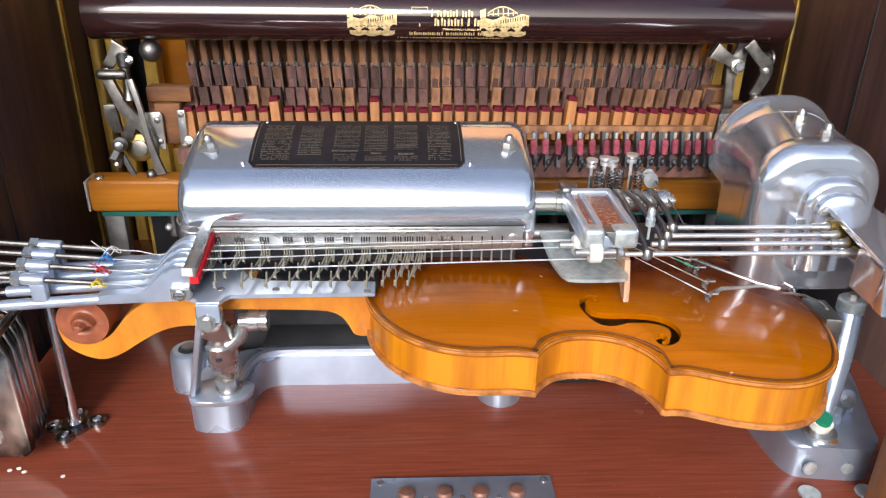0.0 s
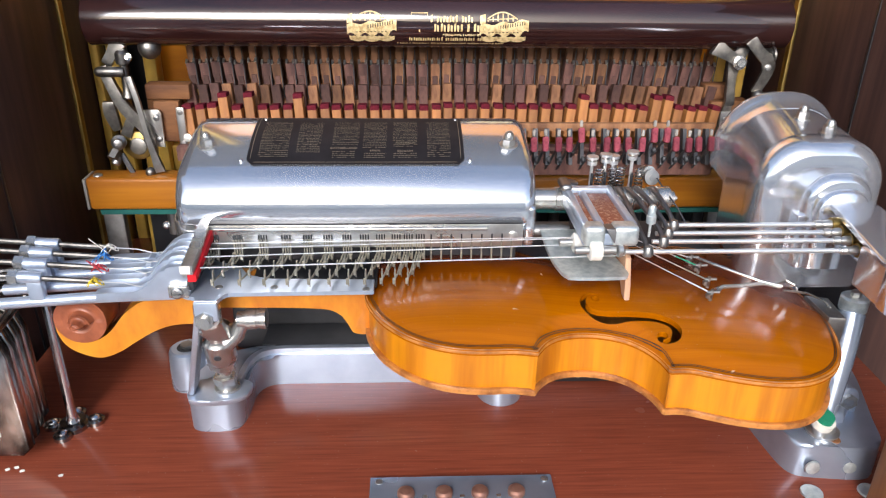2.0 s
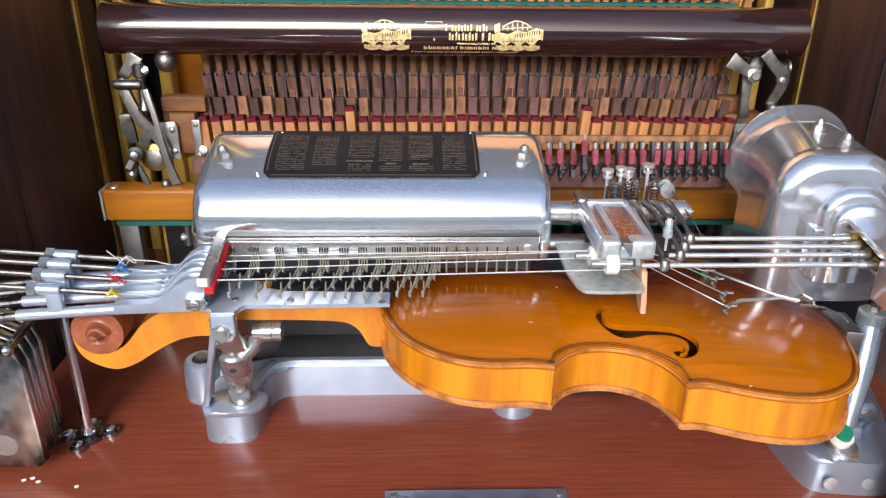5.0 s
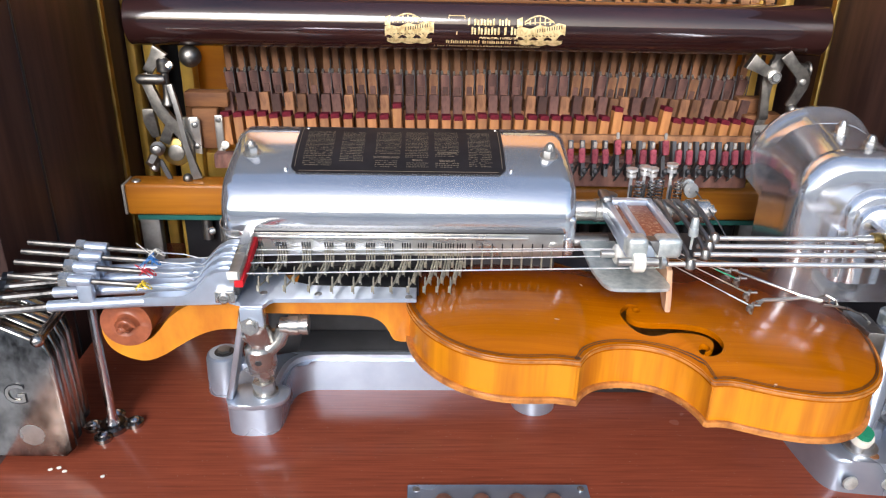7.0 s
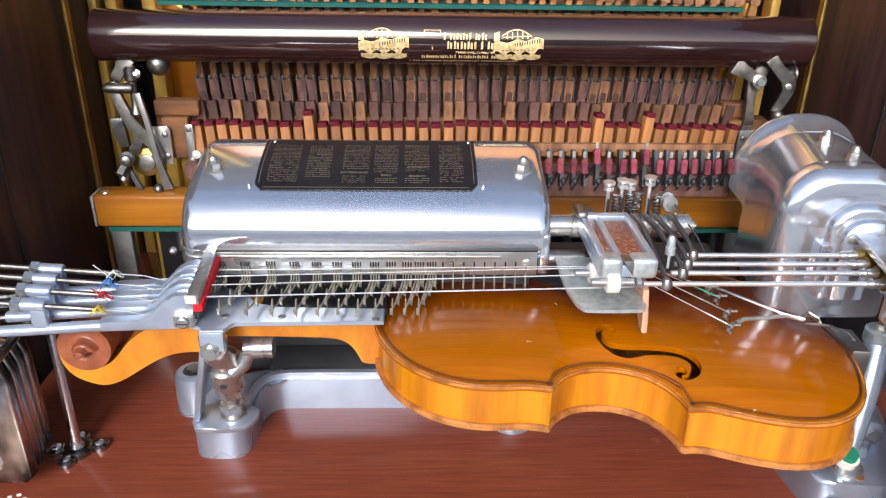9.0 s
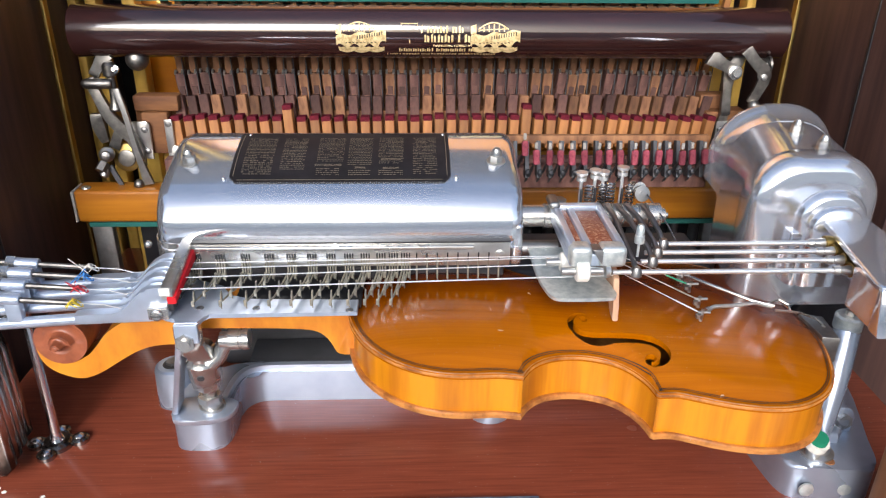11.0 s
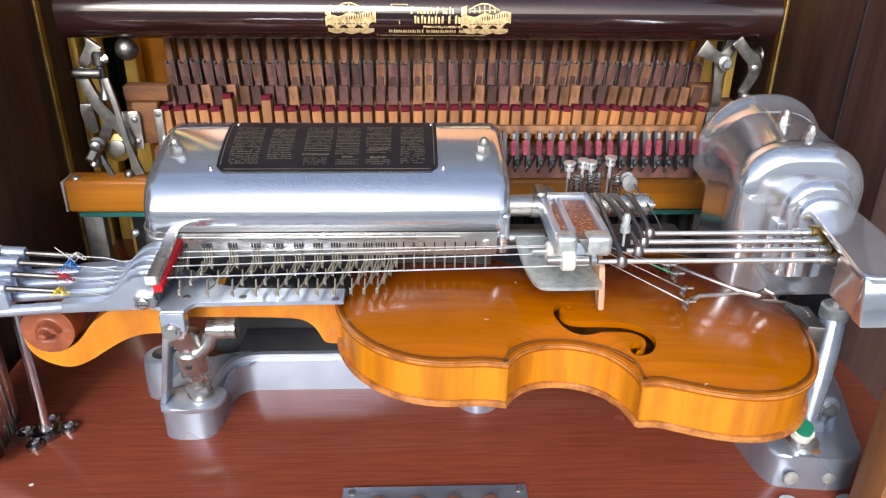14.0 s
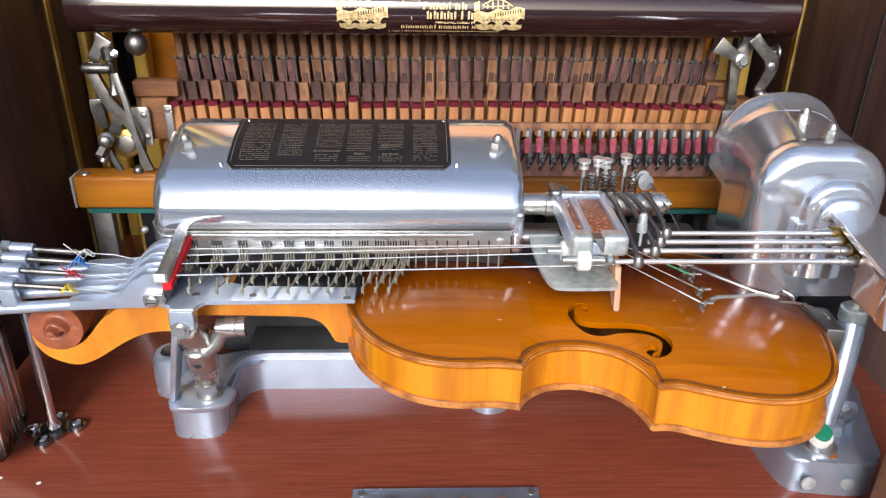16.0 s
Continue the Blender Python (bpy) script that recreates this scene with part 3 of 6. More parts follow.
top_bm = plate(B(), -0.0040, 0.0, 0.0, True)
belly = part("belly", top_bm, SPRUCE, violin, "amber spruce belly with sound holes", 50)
cut = B()
for side in (1, -1):
    left, right = f_hole(side)
    for (lo_, hi_) in ((-0.02, 0.04),):
        rows = []
        for l, r in zip(left, right):
            rows.append([cut.verts.new(VIOLIN @ Vector((l[0], l[1], lo_))), cut.verts.new(VIOLIN @ Vector((r[0], r[1], lo_))), cut.verts.new(VIOLIN @ Vector((r[0], r[1], hi_))), cut.verts.new(VIOLIN @ Vector((l[0], l[1], hi_)))])
        for a, b in zip(rows, rows[1:]):
            for k in range(4):
                cut.faces.new((a[k], a[(k + 1) % 4], b[(k + 1) % 4], b[k]))
        cut.faces.new(rows[0][::-1])
        cut.faces.new(rows[-1])
    for cu_, cv_, cr_ in ((0.1453, 0.0645, 0.0036), (0.184, 0.0263, 0.0028)):
        base_pt = VIOLIN @ Vector((cu_, side * cv_, -0.02))
        rod(cut, base_pt, base_pt + Vector((0, 0, 0.06)), cr_, seg=20)
cutter = new("cutter", mesh_from(cut, "cutter", BLACKLINE))
mod = belly.modifiers.new("holes", "BOOLEAN")
mod.operation, mod.solver, mod.object, mod.use_self = "DIFFERENCE", "EXACT", cutter, True
bpy.context.view_layer.update()
holed = bpy.data.meshes.new_from_object(belly.evaluated_get(bpy.context.evaluated_depsgraph_get()))
belly.modifiers.clear()
belly.data = holed
holed.set_sharp_from_angle(angle=radians(40))
bpy.data.objects.remove(cutter)

part("back", plate(B(), -0.0385, -0.0345, 0.0, False, 10), EDGEBROWN, violin, "worn maple back")


def side_line(inset):
    """The closed outline, drawn in by inset."""
    pts = [(u, w) for u, w in OUT] + [(u, -w) for u, w in OUT[::-1]]
    res = []
    n = len(pts)
    for i, (u, w) in enumerate(pts):
        a, b = Vector(pts[i - 1]), Vector(pts[(i + 1) % n])
        d = (b - a).normalized()
        res.append((u + d.y * inset, w - d.x * inset))
    return res


rib_pts = side_line(0.0028)
bm = B()
lo_ring = [bm.verts.new(VIOLIN @ Vector((u, v, taper(u, -0.0348)))) for u, v in rib_pts]
hi_ring = [bm.verts.new(VIOLIN @ Vector((u, v, -0.0035))) for u, v in rib_pts]
for k in range(len(rib_pts)):
    bm.faces.new((lo_ring[k], lo_ring[(k + 1) % len(rib_pts)], hi_ring[(k + 1) % len(rib_pts)], hi_ring[k]))
part("ribs", bm, FLAMED, violin, "flamed maple ribs")
# rounded rims of belly and back
for nm, w in (("belly_edge", -0.002), ("back_edge", -0.0365)):
    bm = B()
    pts = side_line(0.0002)
    rings = []
    for i, (u, v) in enumerate(pts):
        d = (Vector(pts[(i + 1) % len(pts)]) - Vector(pts[i - 1])).normalized()
        o = Vector((-d.y, d.x))
        rings.append([bm.verts.new(VIOLIN @ Vector((u + o.x * r_, v + o.y * r_, taper(u, w) + z_))) for r_, z_ in ((-0.0016, 0.0021), (-0.0004, 0.0022), (0.0003, 0.0012), (0.0004, -0.0004), (-0.0002, -0.0014), (-0.0028, -0.0014))])
    n = len(rings)
    for i in range(n):
        for k in range(5):
            bm.faces.new((rings[i][k], rings[i][k + 1], rings[(i + 1) % n][k + 1], rings[(i + 1) % n][k]))
    part(nm, bm, EDGEBROWN, violin, "worn rounded edge")
# purfling: two dark lines let into the belly
for inset in (0.0032, 0.0044):
    bm = B()
    a, b = side_line(inset), side_line(inset + 0.00055)
    ra, rb = [], []
    for (u, v), (u2, v2) in zip(a, b):
        for (uu, vv), row in (((u, v), ra), ((u2, v2), rb)):
            w = np.interp(min(max(uu, 0.0), 0.352), [p[0] for p in OUT], [p[1] for p in OUT])
            s = max(-1, min(1, vv / max(w, 0.001)))
            row.append(bm.verts.new(VIOLIN @ Vector((uu, vv, arching(uu, s) + 0.0005))))
    for k in range(len(ra)):
        bm.faces.new((ra[k], ra[(k + 1) % len(ra)], rb[(k + 1) % len(ra)], rb[k]))
    part("purfling", bm, BLACKLINE, violin)

# small chips in the varnish
for cu_, cv_, ca in ((0.2450, 0.0450, 0.0), (0.1070, 0.0950, 0.7), (0.2190, -0.0030, 2.1)):
    cb = B()
    ring = []
    for k in range(7):
        a = 2 * math.pi * k / 7
        r_ = 0.0017 + 0.0006 * math.sin(2.3 * k + cu_ * 900)
        du, dv = r_ * math.cos(a), r_ * 0.45 * math.sin(a)
        uu, vv = cu_ + du * math.cos(ca) - dv * math.sin(ca), cv_ + du * math.sin(ca) + dv * math.cos(ca)
        w = float(np.interp(uu, [p[0] for p in OUT], [p[1] for p in OUT]))
        ring.append(cb.verts.new(VIOLIN @ Vector((uu, vv, arching(uu, vv / w) + 0.0003))))
    cb.faces.new(ring)
    part("varnish_chip", cb, BONE, violin, "pale chip in the varnish")

# neck with its heel
under = smooth_line([(-0.028, 0.1165, 0), (-0.0390, 0.1165, 0), (-0.0422, 0.1190, 0), (-0.0450, 0.1250, 0), (-0.0490, 0.1315, 0), (-0.0550, 0.1362, 0), (-0.0640, 0.1384, 0), (-0.085, 0.1395, 0), (-0.115, 0.1400, 0), (-0.152, 0.1405, 0)], 4)
part("neck", prism(B(), [(-0.152, 0.1600), (-0.028, 0.1535)] + [(p.x, p.y) for p in under], "y", 0.520, 0.548, 0.0009, 2), SCROLLWOOD, violin)
head_up = [(-0.150, 0.150), (-0.178, 0.1492), (-0.190, 0.1460), (-0.200, 0.1405), (-0.209, 0.1330), (-0.217, 0.1230), (-0.224, 0.1160), (-0.232, 0.1120)]
head_lo = [(-0.240, 0.1480), (-0.252, 0.1430), (-0.2585, 0.1300), (-0.2585, 0.1170), (-0.253, 0.1060), (-0.242, 0.0990), (-0.230, 0.0965), (-0.217, 0.1010), (-0.203, 0.1100), (-0.190, 0.1180), (-0.178, 0.1230), (-0.165, 0.1250), (-0.150, 0.1245)]
part("pegbox", prism(B(), [(p.x, p.y) for p in smooth_line([(*q, 0) for q in head_up], 4)] + [(p.x, p.y) for p in smooth_line([(*q, 0) for q in head_lo], 4)], "y", 0.523, 0.545, 0.0022, 3), SCROLLWOOD, violin, "golden maple pegbox")


def volute(bm, side):
    """One carved face of the scroll: a spiral ledge that climbs outward to the eye."""
    cx, cz, R, b = -0.2395, 0.1300, 0.0186, 0.115
    rings = []
    n_r, n_a = 44, 60
    for i in range(n_r):
        r = R * (1 - i / (n_r - 1)) ** 1.1 + 0.0002
        ring = []
        for k in range(n_a):
            a = 2 * math.pi * k / n_a
            turns = max(0.0, (math.log(R / r) / b - a) / (2 * math.pi))
            n = min(math.floor(turns), 2)
            f = min(1.0, max(0.0, (turns - n - 0.84) / 0.16)) if n < 2 else 0.0
            h = 0.0135 + 0.0058 * (n + f * f * (3 - 2 * f)) - 0.0009 * math.sin(math.pi * min(1.0, max(0.0, (turns - n) / 0.84)))
            ring.append(bm.verts.new((cx + r * math.cos(a), 0.534 - side * h, cz + r * math.sin(a))))
        rings.append(ring)
    foot = [bm.verts.new((v.co.x, 0.534, v.co.z)) for v in rings[0]]
    rings.insert(0, foot)
    for p, q in zip(rings, rings[1:]):
        for k in range(n_a):
            bm.faces.new((p[k], p[(k + 1) % n_a], q[(k + 1) % n_a], q[k]))
    bm.faces.new(rings[-1])
    return bm


part("scroll", volute(volute(B(), 1), -1), SCROLLRED, violin, "worn reddish carved scroll", 50)

# bridge
bridge = thing("violin_bridge", (0.155, AXIS_Y, 0.152), "pale maple bridge standing on the violin", "bridge")
prof = [(0.500, 0.1545), (0.508, 0.1555), (0.511, 0.160), (0.520, 0.168), (0.534, 0.171), (0.548, 0.168), (0.557, 0.160), (0.560, 0.1535), (0.568, 0.1515), (0.566, 0.165), (0.560, 0.184), (0.548, 0.1885), (0.534, 0.190), (0.520, 0.1885), (0.508, 0.184), (0.502, 0.165)]
part("body", prism(B(), prof, "x", 0.1535, 0.1575, 0.0006, 1), BONE, bridge)
# ---- fingering unit ----
plate_thing = thing("finger_plate", (-0.09, 0.53, 0.160), "nickel plate screwed over the violin's neck", "metal plate")
part("sheet", prism(B(), [(-0.156, 0.500), (-0.147, 0.498), (-0.1465, 0.492), (-0.131, 0.492), (-0.1295, 0.500), (-0.126, 0.504), (-0.0245, 0.504), (-0.0245, 0.5225), (-0.100, 0.5235), (-0.118, 0.530), (-0.125, 0.545), (-0.156, 0.560)], "z", 0.1585, 0.1615, 0.0008, 2), PALEALU, plate_thing)
# black strip put in for the dark gap between plate and comb
part("under_strip", box(B(), (-0.089, 0.5425, 0.1565), (0.132, 0.044, 0.003), 0.0008), BLACKPAINT, plate_thing, "black strip under the fingers")
part("tab", box(B(), (-0.139, 0.4915, 0.1535), (0.016, 0.003, 0.015), 0.001), PALEALU, plate_thing)
for x, y in ((-0.134, 0.512), (-0.095, 0.511), (-0.030, 0.507)):
    part("screw", lathe(B(), (x, y, 0.1614), (0, 0, 1), [(0, 0.0028), (0.0006, 0.0026), (0.0012, 0.001)], 14), STEEL, plate_thing)
part("clamp_block", box(B(), (-0.1575, 0.5005, 0.166), (0.014, 0.009, 0.009), 0.001), NICKEL, plate_thing)
part("clamp_screw", lathe(B(), (-0.158, 0.4955, 0.166), (0, -1, 0), [(0, 0.0042), (0.0015, 0.004), (0.0022, 0.003)], 18), NICKEL, plate_thing)
part("screw_slot", box(B(), (-0.158, 0.4932, 0.166), (0.007, 0.0006, 0.0008)), BLACKPAINT, plate_thing)
part("slot_plate", box(B(), (-0.152, 0.506, 0.172), (0.008, 0.010, 0.014), 0.001), DARKIRON, plate_thing)

drum = thing("magnet_drum", (-0.035, 0.62, 0.170), "polished aluminium drum cover over the finger magnets", "machine cover")


def loft_x(bm, profile, stations):
    """Skins a (y, z) profile along x; each station is x and how far the profile draws in round its middle."""
    cy = sum(p[0] for p in profile) / len(profile)
    cz = sum(p[1] for p in profile) / len(profile)
    rings = []
    for x, inset in stations:
        ring = []
        for y, z in profile:
            d = Vector((y - cy, z - cz))
            d = d * max(0.0, 1 - inset / d.length)
            ring.append(bm.verts.new((x, cy + d.x, cz + d.y)))
        rings.append(ring)
    n = len(profile)
    for a, b in zip(rings, rings[1:]):
        for k in range(n):
            bm.faces.new((a[k], a[(k + 1) % n], b[(k + 1) % n], b[k]))
    bm.faces.new(rings[0][::-1])
    bm.faces.new(rings[-1])
    return bm


dprof = [(p.x, p.y) for p in smooth_line([(0.562, 0.1865, 0), (0.5560, 0.1880, 0), (0.5535, 0.194, 0), (0.5535, 0.206, 0), (0.5585, 0.217, 0), (0.567, 0.2255, 0), (0.580, 0.2315, 0), (0.599, 0.2385, 0), (0.620, 0.2435, 0), (0.640, 0.2455, 0),
         (0.662, 0.242, 0), (0.682, 0.230, 0), (0.692, 0.212, 0), (0.692, 0.200, 0), (0.682, 0.1875, 0)], 4, True)]
ends = [(0.0, 0.0105), (0.0010, 0.0066), (0.0030, 0.0032), (0.006, 0.0010), (0.010, 0.0)]
DX0, DX1 = -0.172, 0.0965
stations = [(DX0 + a, i) for a, i in ends] + [(DX1 - a, i) for a, i in ends[::-1]]
part("cover", loft_x(B(), dprof, stations), POLISHED, drum, "", 60)
for x, y, z in ((-0.1535, 0.599, 0.2383), (0.0785, 0.600, 0.2385)):
    nb = hexnut(B(), (x, y, z), (0, -0.25, 1), 0.0052, 0.006)
    lathe(nb, Vector((x, y, z)) + Vector((0, -0.0015, 0.006)), (0, -0.25, 1), [(0, 0.0042), (0.003, 0.0036), (0.005, 0.002)], 12)
    part("dome_nut", nb, NICKEL, drum)
    part("washer", lathe(B(), (x, y, z - 0.0005), (0, -0.25, 1), [(0, 0.0075), (0.001, 0.0072)], 20), NICKEL, drum)
# black patent plate, bent along the cover


def on_cover(y):
    ys = [p[0] for p in dprof if p[1] > 0.217 and p[0] < 0.65]
    zs = [p[1] for p in dprof if p[1] > 0.217 and p[0] < 0.65]
    return float(np.interp(y, ys, zs))


PX0, PX1, PY0, PY1 = -0.121, 0.043, 0.5755, 0.645
bm = B()
rows = []
for k in range(13):
    y = PY0 + (PY1 - PY0) * k / 12
    notch = 0.005 if k == 0 else 0.0
    rows.append([bm.verts.new((x, y, on_cover(y) + dz)) for x, dz in ((PX0 + notch, 0.0006), (PX0 + notch, 0.0013), (PX1 - notch, 0.0013), (PX1 - notch, 0.0006))])
for a, b in zip(rows, rows[1:]):
    for k in range(3):
        bm.faces.new((a[k], a[k + 1], b[k + 1], b[k]))
pat = part("patent_plate", bm, ENGRAVE, drum, "black patent plate with columns of pale lettering")
bm = B()
for xa, xb, ya, yb in ((PX0 + 0.006, PX1 - 0.006, PY0 + 0.0015, PY0 + 0.0020), (PX0 + 0.0025, PX0 + 0.0029, PY0 + 0.006, PY1), (PX1 - 0.0029, PX1 - 0.0025, PY0 + 0.006, PY1)):
    n = 12 if yb - ya > 0.01 else 1
    for k in range(n):
        y0_, y1_ = ya + (yb - ya) * k / n, ya + (yb - ya) * (k + 1) / n
        vs = [bm.verts.new((x, y, on_cover(y) + 0.0016)) for x, y in ((xa, y0_), (xb, y0_), (xb, y1_), (xa, y1_))]
        bm.faces.new(vs)
part("plate_border", bm, CREAM, pat)
rng = random.Random(4)
bm = B()
cols = [(-0.102, 0.022, 0.583, 0.632), (-0.076, 0.018, 0.588, 0.632), (-0.048, 0.020, 0.597, 0.632), (-0.0255, 0.018, 0.593, 0.632), (-0.002, 0.019, 0.600, 0.632), (0.024, 0.018, 0.583, 0.632),
        (-0.049, 0.017, 0.582, 0.590), (-0.025, 0.017, 0.582, 0.587), (-0.002, 0.018, 0.5945, 0.597), (-0.002, 0.018, 0.582, 0.5865)]
for cx, w, ya, yb in cols:
    y = ya
    while y < yb:
        x = cx - w / 2
        while x < cx + w / 2:
            ww = rng.uniform(0.0007, 0.0024)
            if rng.random() > 0.12:
                xe = min(x + ww, cx + w / 2)
                vs = [bm.verts.new((xx, yy, on_cover(yy) + 0.00165)) for xx, yy in ((x, y), (xe, y), (xe, y + 0.00055), (x, y + 0.00055))]
                bm.faces.new(vs)
            x += ww + 0.0006
        y += 0.0021
lines = part("fine_print", bm, CREAM, pat)
tagged(lines, kind="stuff")
for word, x, y in (("SWITZERLAND", -0.049, 0.5925), ("SPAIN", -0.025, 0.5895), ("BELGIUM", -0.002, 0.5890), ("AUSTRALIA", -0.002, 0.5990)):
    lettering(word, 0.0030, Matrix.Translation((x, y, on_cover(y) + 0.0017)) @ pose(0, 0, 0, 20, 0, 0), CREAM, pat)
for x in (PX0 - 0.004, PX1 + 0.004):
    part("rivet", ball(B(), (x, 0.580, on_cover(0.580) + 0.0005), 0.0018, 10), CHROME, drum)
for x in (PX0 + 0.006, PX1 - 0.004):
    part("plate_screw", ball(B(), (x, 0.640, on_cover(0.640) + 0.001), 0.0018, 10), CHROME, drum)
ring_pts = [(DX0 + 0.010 + 0.0155 * math.cos(a), 0.577 + 0.024 * math.sin(a)) for a in [radians(8 * k) for k in range(45)]]
ring_in = [(DX0 + 0.010 + 0.0142 * math.cos(a), 0.577 + 0.0227 * math.sin(a)) for a in [radians(8 * k) for k in range(45)]]
rb = B()
loops = [[rb.verts.new((x, y, z)) for x, y in pts] for pts, z in ((ring_pts, 0.1785), (ring_pts, 0.1915), (ring_in, 0.1915), (ring_in, 0.1785))]
for a, b in zip(loops, loops[1:] + loops[:1]):
    for k in range(45):
        rb.faces.new((a[k], a[(k + 1) % 45], b[(k + 1) % 45], b[k]))
part("end_strap", rb, NICKEL, drum, "bright strap round the end of the drum")
part("end_screw", ball(B(), (-0.179, 0.557, 0.190), 0.003, 10), NICKEL, drum)
part("seam", box(B(), (-0.032, 0.5512, 0.1938), (0.236, 0.005, 0.0010)), BLACKPAINT, drum, "dark seam")
part("cheek", box(B(), (0.0915, 0.577, 0.188), (0.0095, 0.046, 0.034), 0.0035, seg=3), POLISHED, drum)
part("under_body", box(B(), (-0.035, 0.615, 0.165), (0.24, 0.09, 0.03), 0.003), DARKIRON, drum)
for x in (-0.10, 0.04):
    part("pillar", box(B(), (x, 0.700, 0.135), (0.03, 0.03, 0.075), 0.003), DARKIRON, drum)

# slotted scale with the steel fingers
scale = thing("finger_comb", (-0.032, 0.553, 0.176), "nickel slotted bar with rows of steel fingers", "finger mechanism")
part("bar", box(B(), (-0.032, 0.5510, 0.1838), (0.236, 0.005, 0.0185), 0.0007), NICKEL, scale)
part("slide_rail", box(B(), (-0.042, 0.5478, 0.1900), (0.203, 0.003, 0.0032), 0.0012, seg=3), NICKEL, scale)
part("end_screw", lathe(B(), (0.0785, 0.5488, 0.1840), (0, -1, 0), [(0, 0.0036), (0.001, 0.0034), (0.0016, 0.002)], 16), NICKEL, scale)
STRY, STRZ = (0.5065, 0.5205, 0.5335, 0.5465), (0.1785, 0.1800, 0.1800, 0.1785)
slot_me = mesh_from(box(B(), (0, 0, 0), (0.0010, 0.0012, 0.0060)), "slot", BLACKPAINT)


def finger_mesh(y, z, dx):
    """One bent steel finger from the slotted bar forward to its string; its tip stands dx aside."""
    fb = B()
    box(fb, (0, 0.5480, 0.1760), (0.0008, 0.0018, 0.012))
    sweep(fb, [(0, 0.548, 0.1705), (dx * 0.3, 0.548 + (y - 0.548) * 0.3, 0.1690), (dx * 0.75, 0.548 + (y - 0.548) * 0.75, 0.1680), (dx, y + 0.002, 0.1690)], 0.00075, 5)
    box(fb, (dx + 0.0003, y + 0.0012, 0.1735), (0.0010, 0.0028, 0.0075), 0.0003, seg=1)
    box(fb, (dx - 0.0004, y - 0.0016, 0.1690), (0.0022, 0.0010, 0.0050), 0.0003, seg=1)
    sweep(fb, [(dx + 0.0004, y - 0.0020, 0.1655), (dx + 0.0004, y - 0.0024, 0.1700), (dx, y, 0.1750)], 0.0005, 5)
    return mesh_from(fb, "finger", FINGERSTEEL)


TIP = (-0.0068, -0.0045, -0.0022, 0.0)
FM = [finger_mesh(y, z, d) for y, z, d in zip(STRY, STRZ, TIP)]
FSTRAIGHT = mesh_from(box(box(B(), (0, 0.5476, 0.1725), (0.0013, 0.0018, 0.016), 0.0003, seg=1), (0, 0.5466, 0.1665), (0.0010, 0.0030, 0.0040), 0.0003, seg=1), "finger", FINGERSTEEL)
groups = [-0.1465, -0.1290, -0.1105, -0.0935, -0.0775, -0.0625, -0.0485, -0.0355, -0.0235, -0.0120, -0.0030, 0.0060]
org = origin_of(scale)
for gi, gx in enumerate(groups):
    for si in range(4):
        x = gx + 0.0019 * si
        s_ob = new("slot", slot_me)
        s_ob.parent, s_ob.location = scale, Vector((x, 0.5482, 0.1825)) - org
        f_ob = new("finger", FM[si])
        f_ob.parent, f_ob.location = scale, Vector((x, 0, 0)) - org
for k in range(9):
    x = 0.0170 + k * 0.0076
    s_ob = new("slot", slot_me)
    s_ob.parent, s_ob.location = scale, Vector((x, 0.5482, 0.1825)) - org
    f_ob = new("finger", FSTRAIGHT)
    f_ob.parent, f_ob.location = scale, Vector((x, 0, 0)) - org

# nut block with red felt
nut = thing("nut_block", (-0.150, 0.53, 0.165), "pale metal nut bar faced with red felt", "string nut")
part("bar", prism(B(), [(0.496, 0.1775), (0.566, 0.1905), (0.566, 0.1975), (0.496, 0.1865)], "x", -0.1535, -0.1455, 0.001, 2), NICKEL, nut)
part("felt", prism(B(), [(0.4955, 0.1745), (0.566, 0.184), (0.566, 0.1925), (0.4955, 0.1795)], "x", -0.1500, -0.1435, 0.001, 2), RED, nut, "red felt facing")
part("end_pad", box(B(), (-0.1505, 0.4955, 0.1835), (0.0075, 0.0015, 0.006), 0.0006), WHITE, nut, "white end pad")
part("post", box(B(), (-0.153, 0.540, 0.170), (0.005, 0.03, 0.018), 0.001), DARKIRON, nut)

# strings
for k, (y, z) in enumerate(zip(STRY, STRZ)):
    lb = B()
    rod(lb, (-0.150, y, z + 0.001), (0.1555, y * 0.8 + 0.2 * 0.534, (0.1845, 0.189, 0.189, 0.1845)[k]), 0.00045 + 0.0001 * (k == 0), seg=6)
    solid("violin_string", lb, WIRE, (-0.150, y, z), "bright taut wire violin string", "string", "strings of the violin")
tail_pts = [(0.2180, 0.5040, 0.1575), (0.2205, 0.5180, 0.1605), (0.2200, 0.5370, 0.1625), (0.2190, 0.5520, 0.1620)]
tail = thing("tail_wires", (0.25, 0.52, 0.150), "steel wire yoke with four adjuster hooks and coloured windings", "tail yoke")
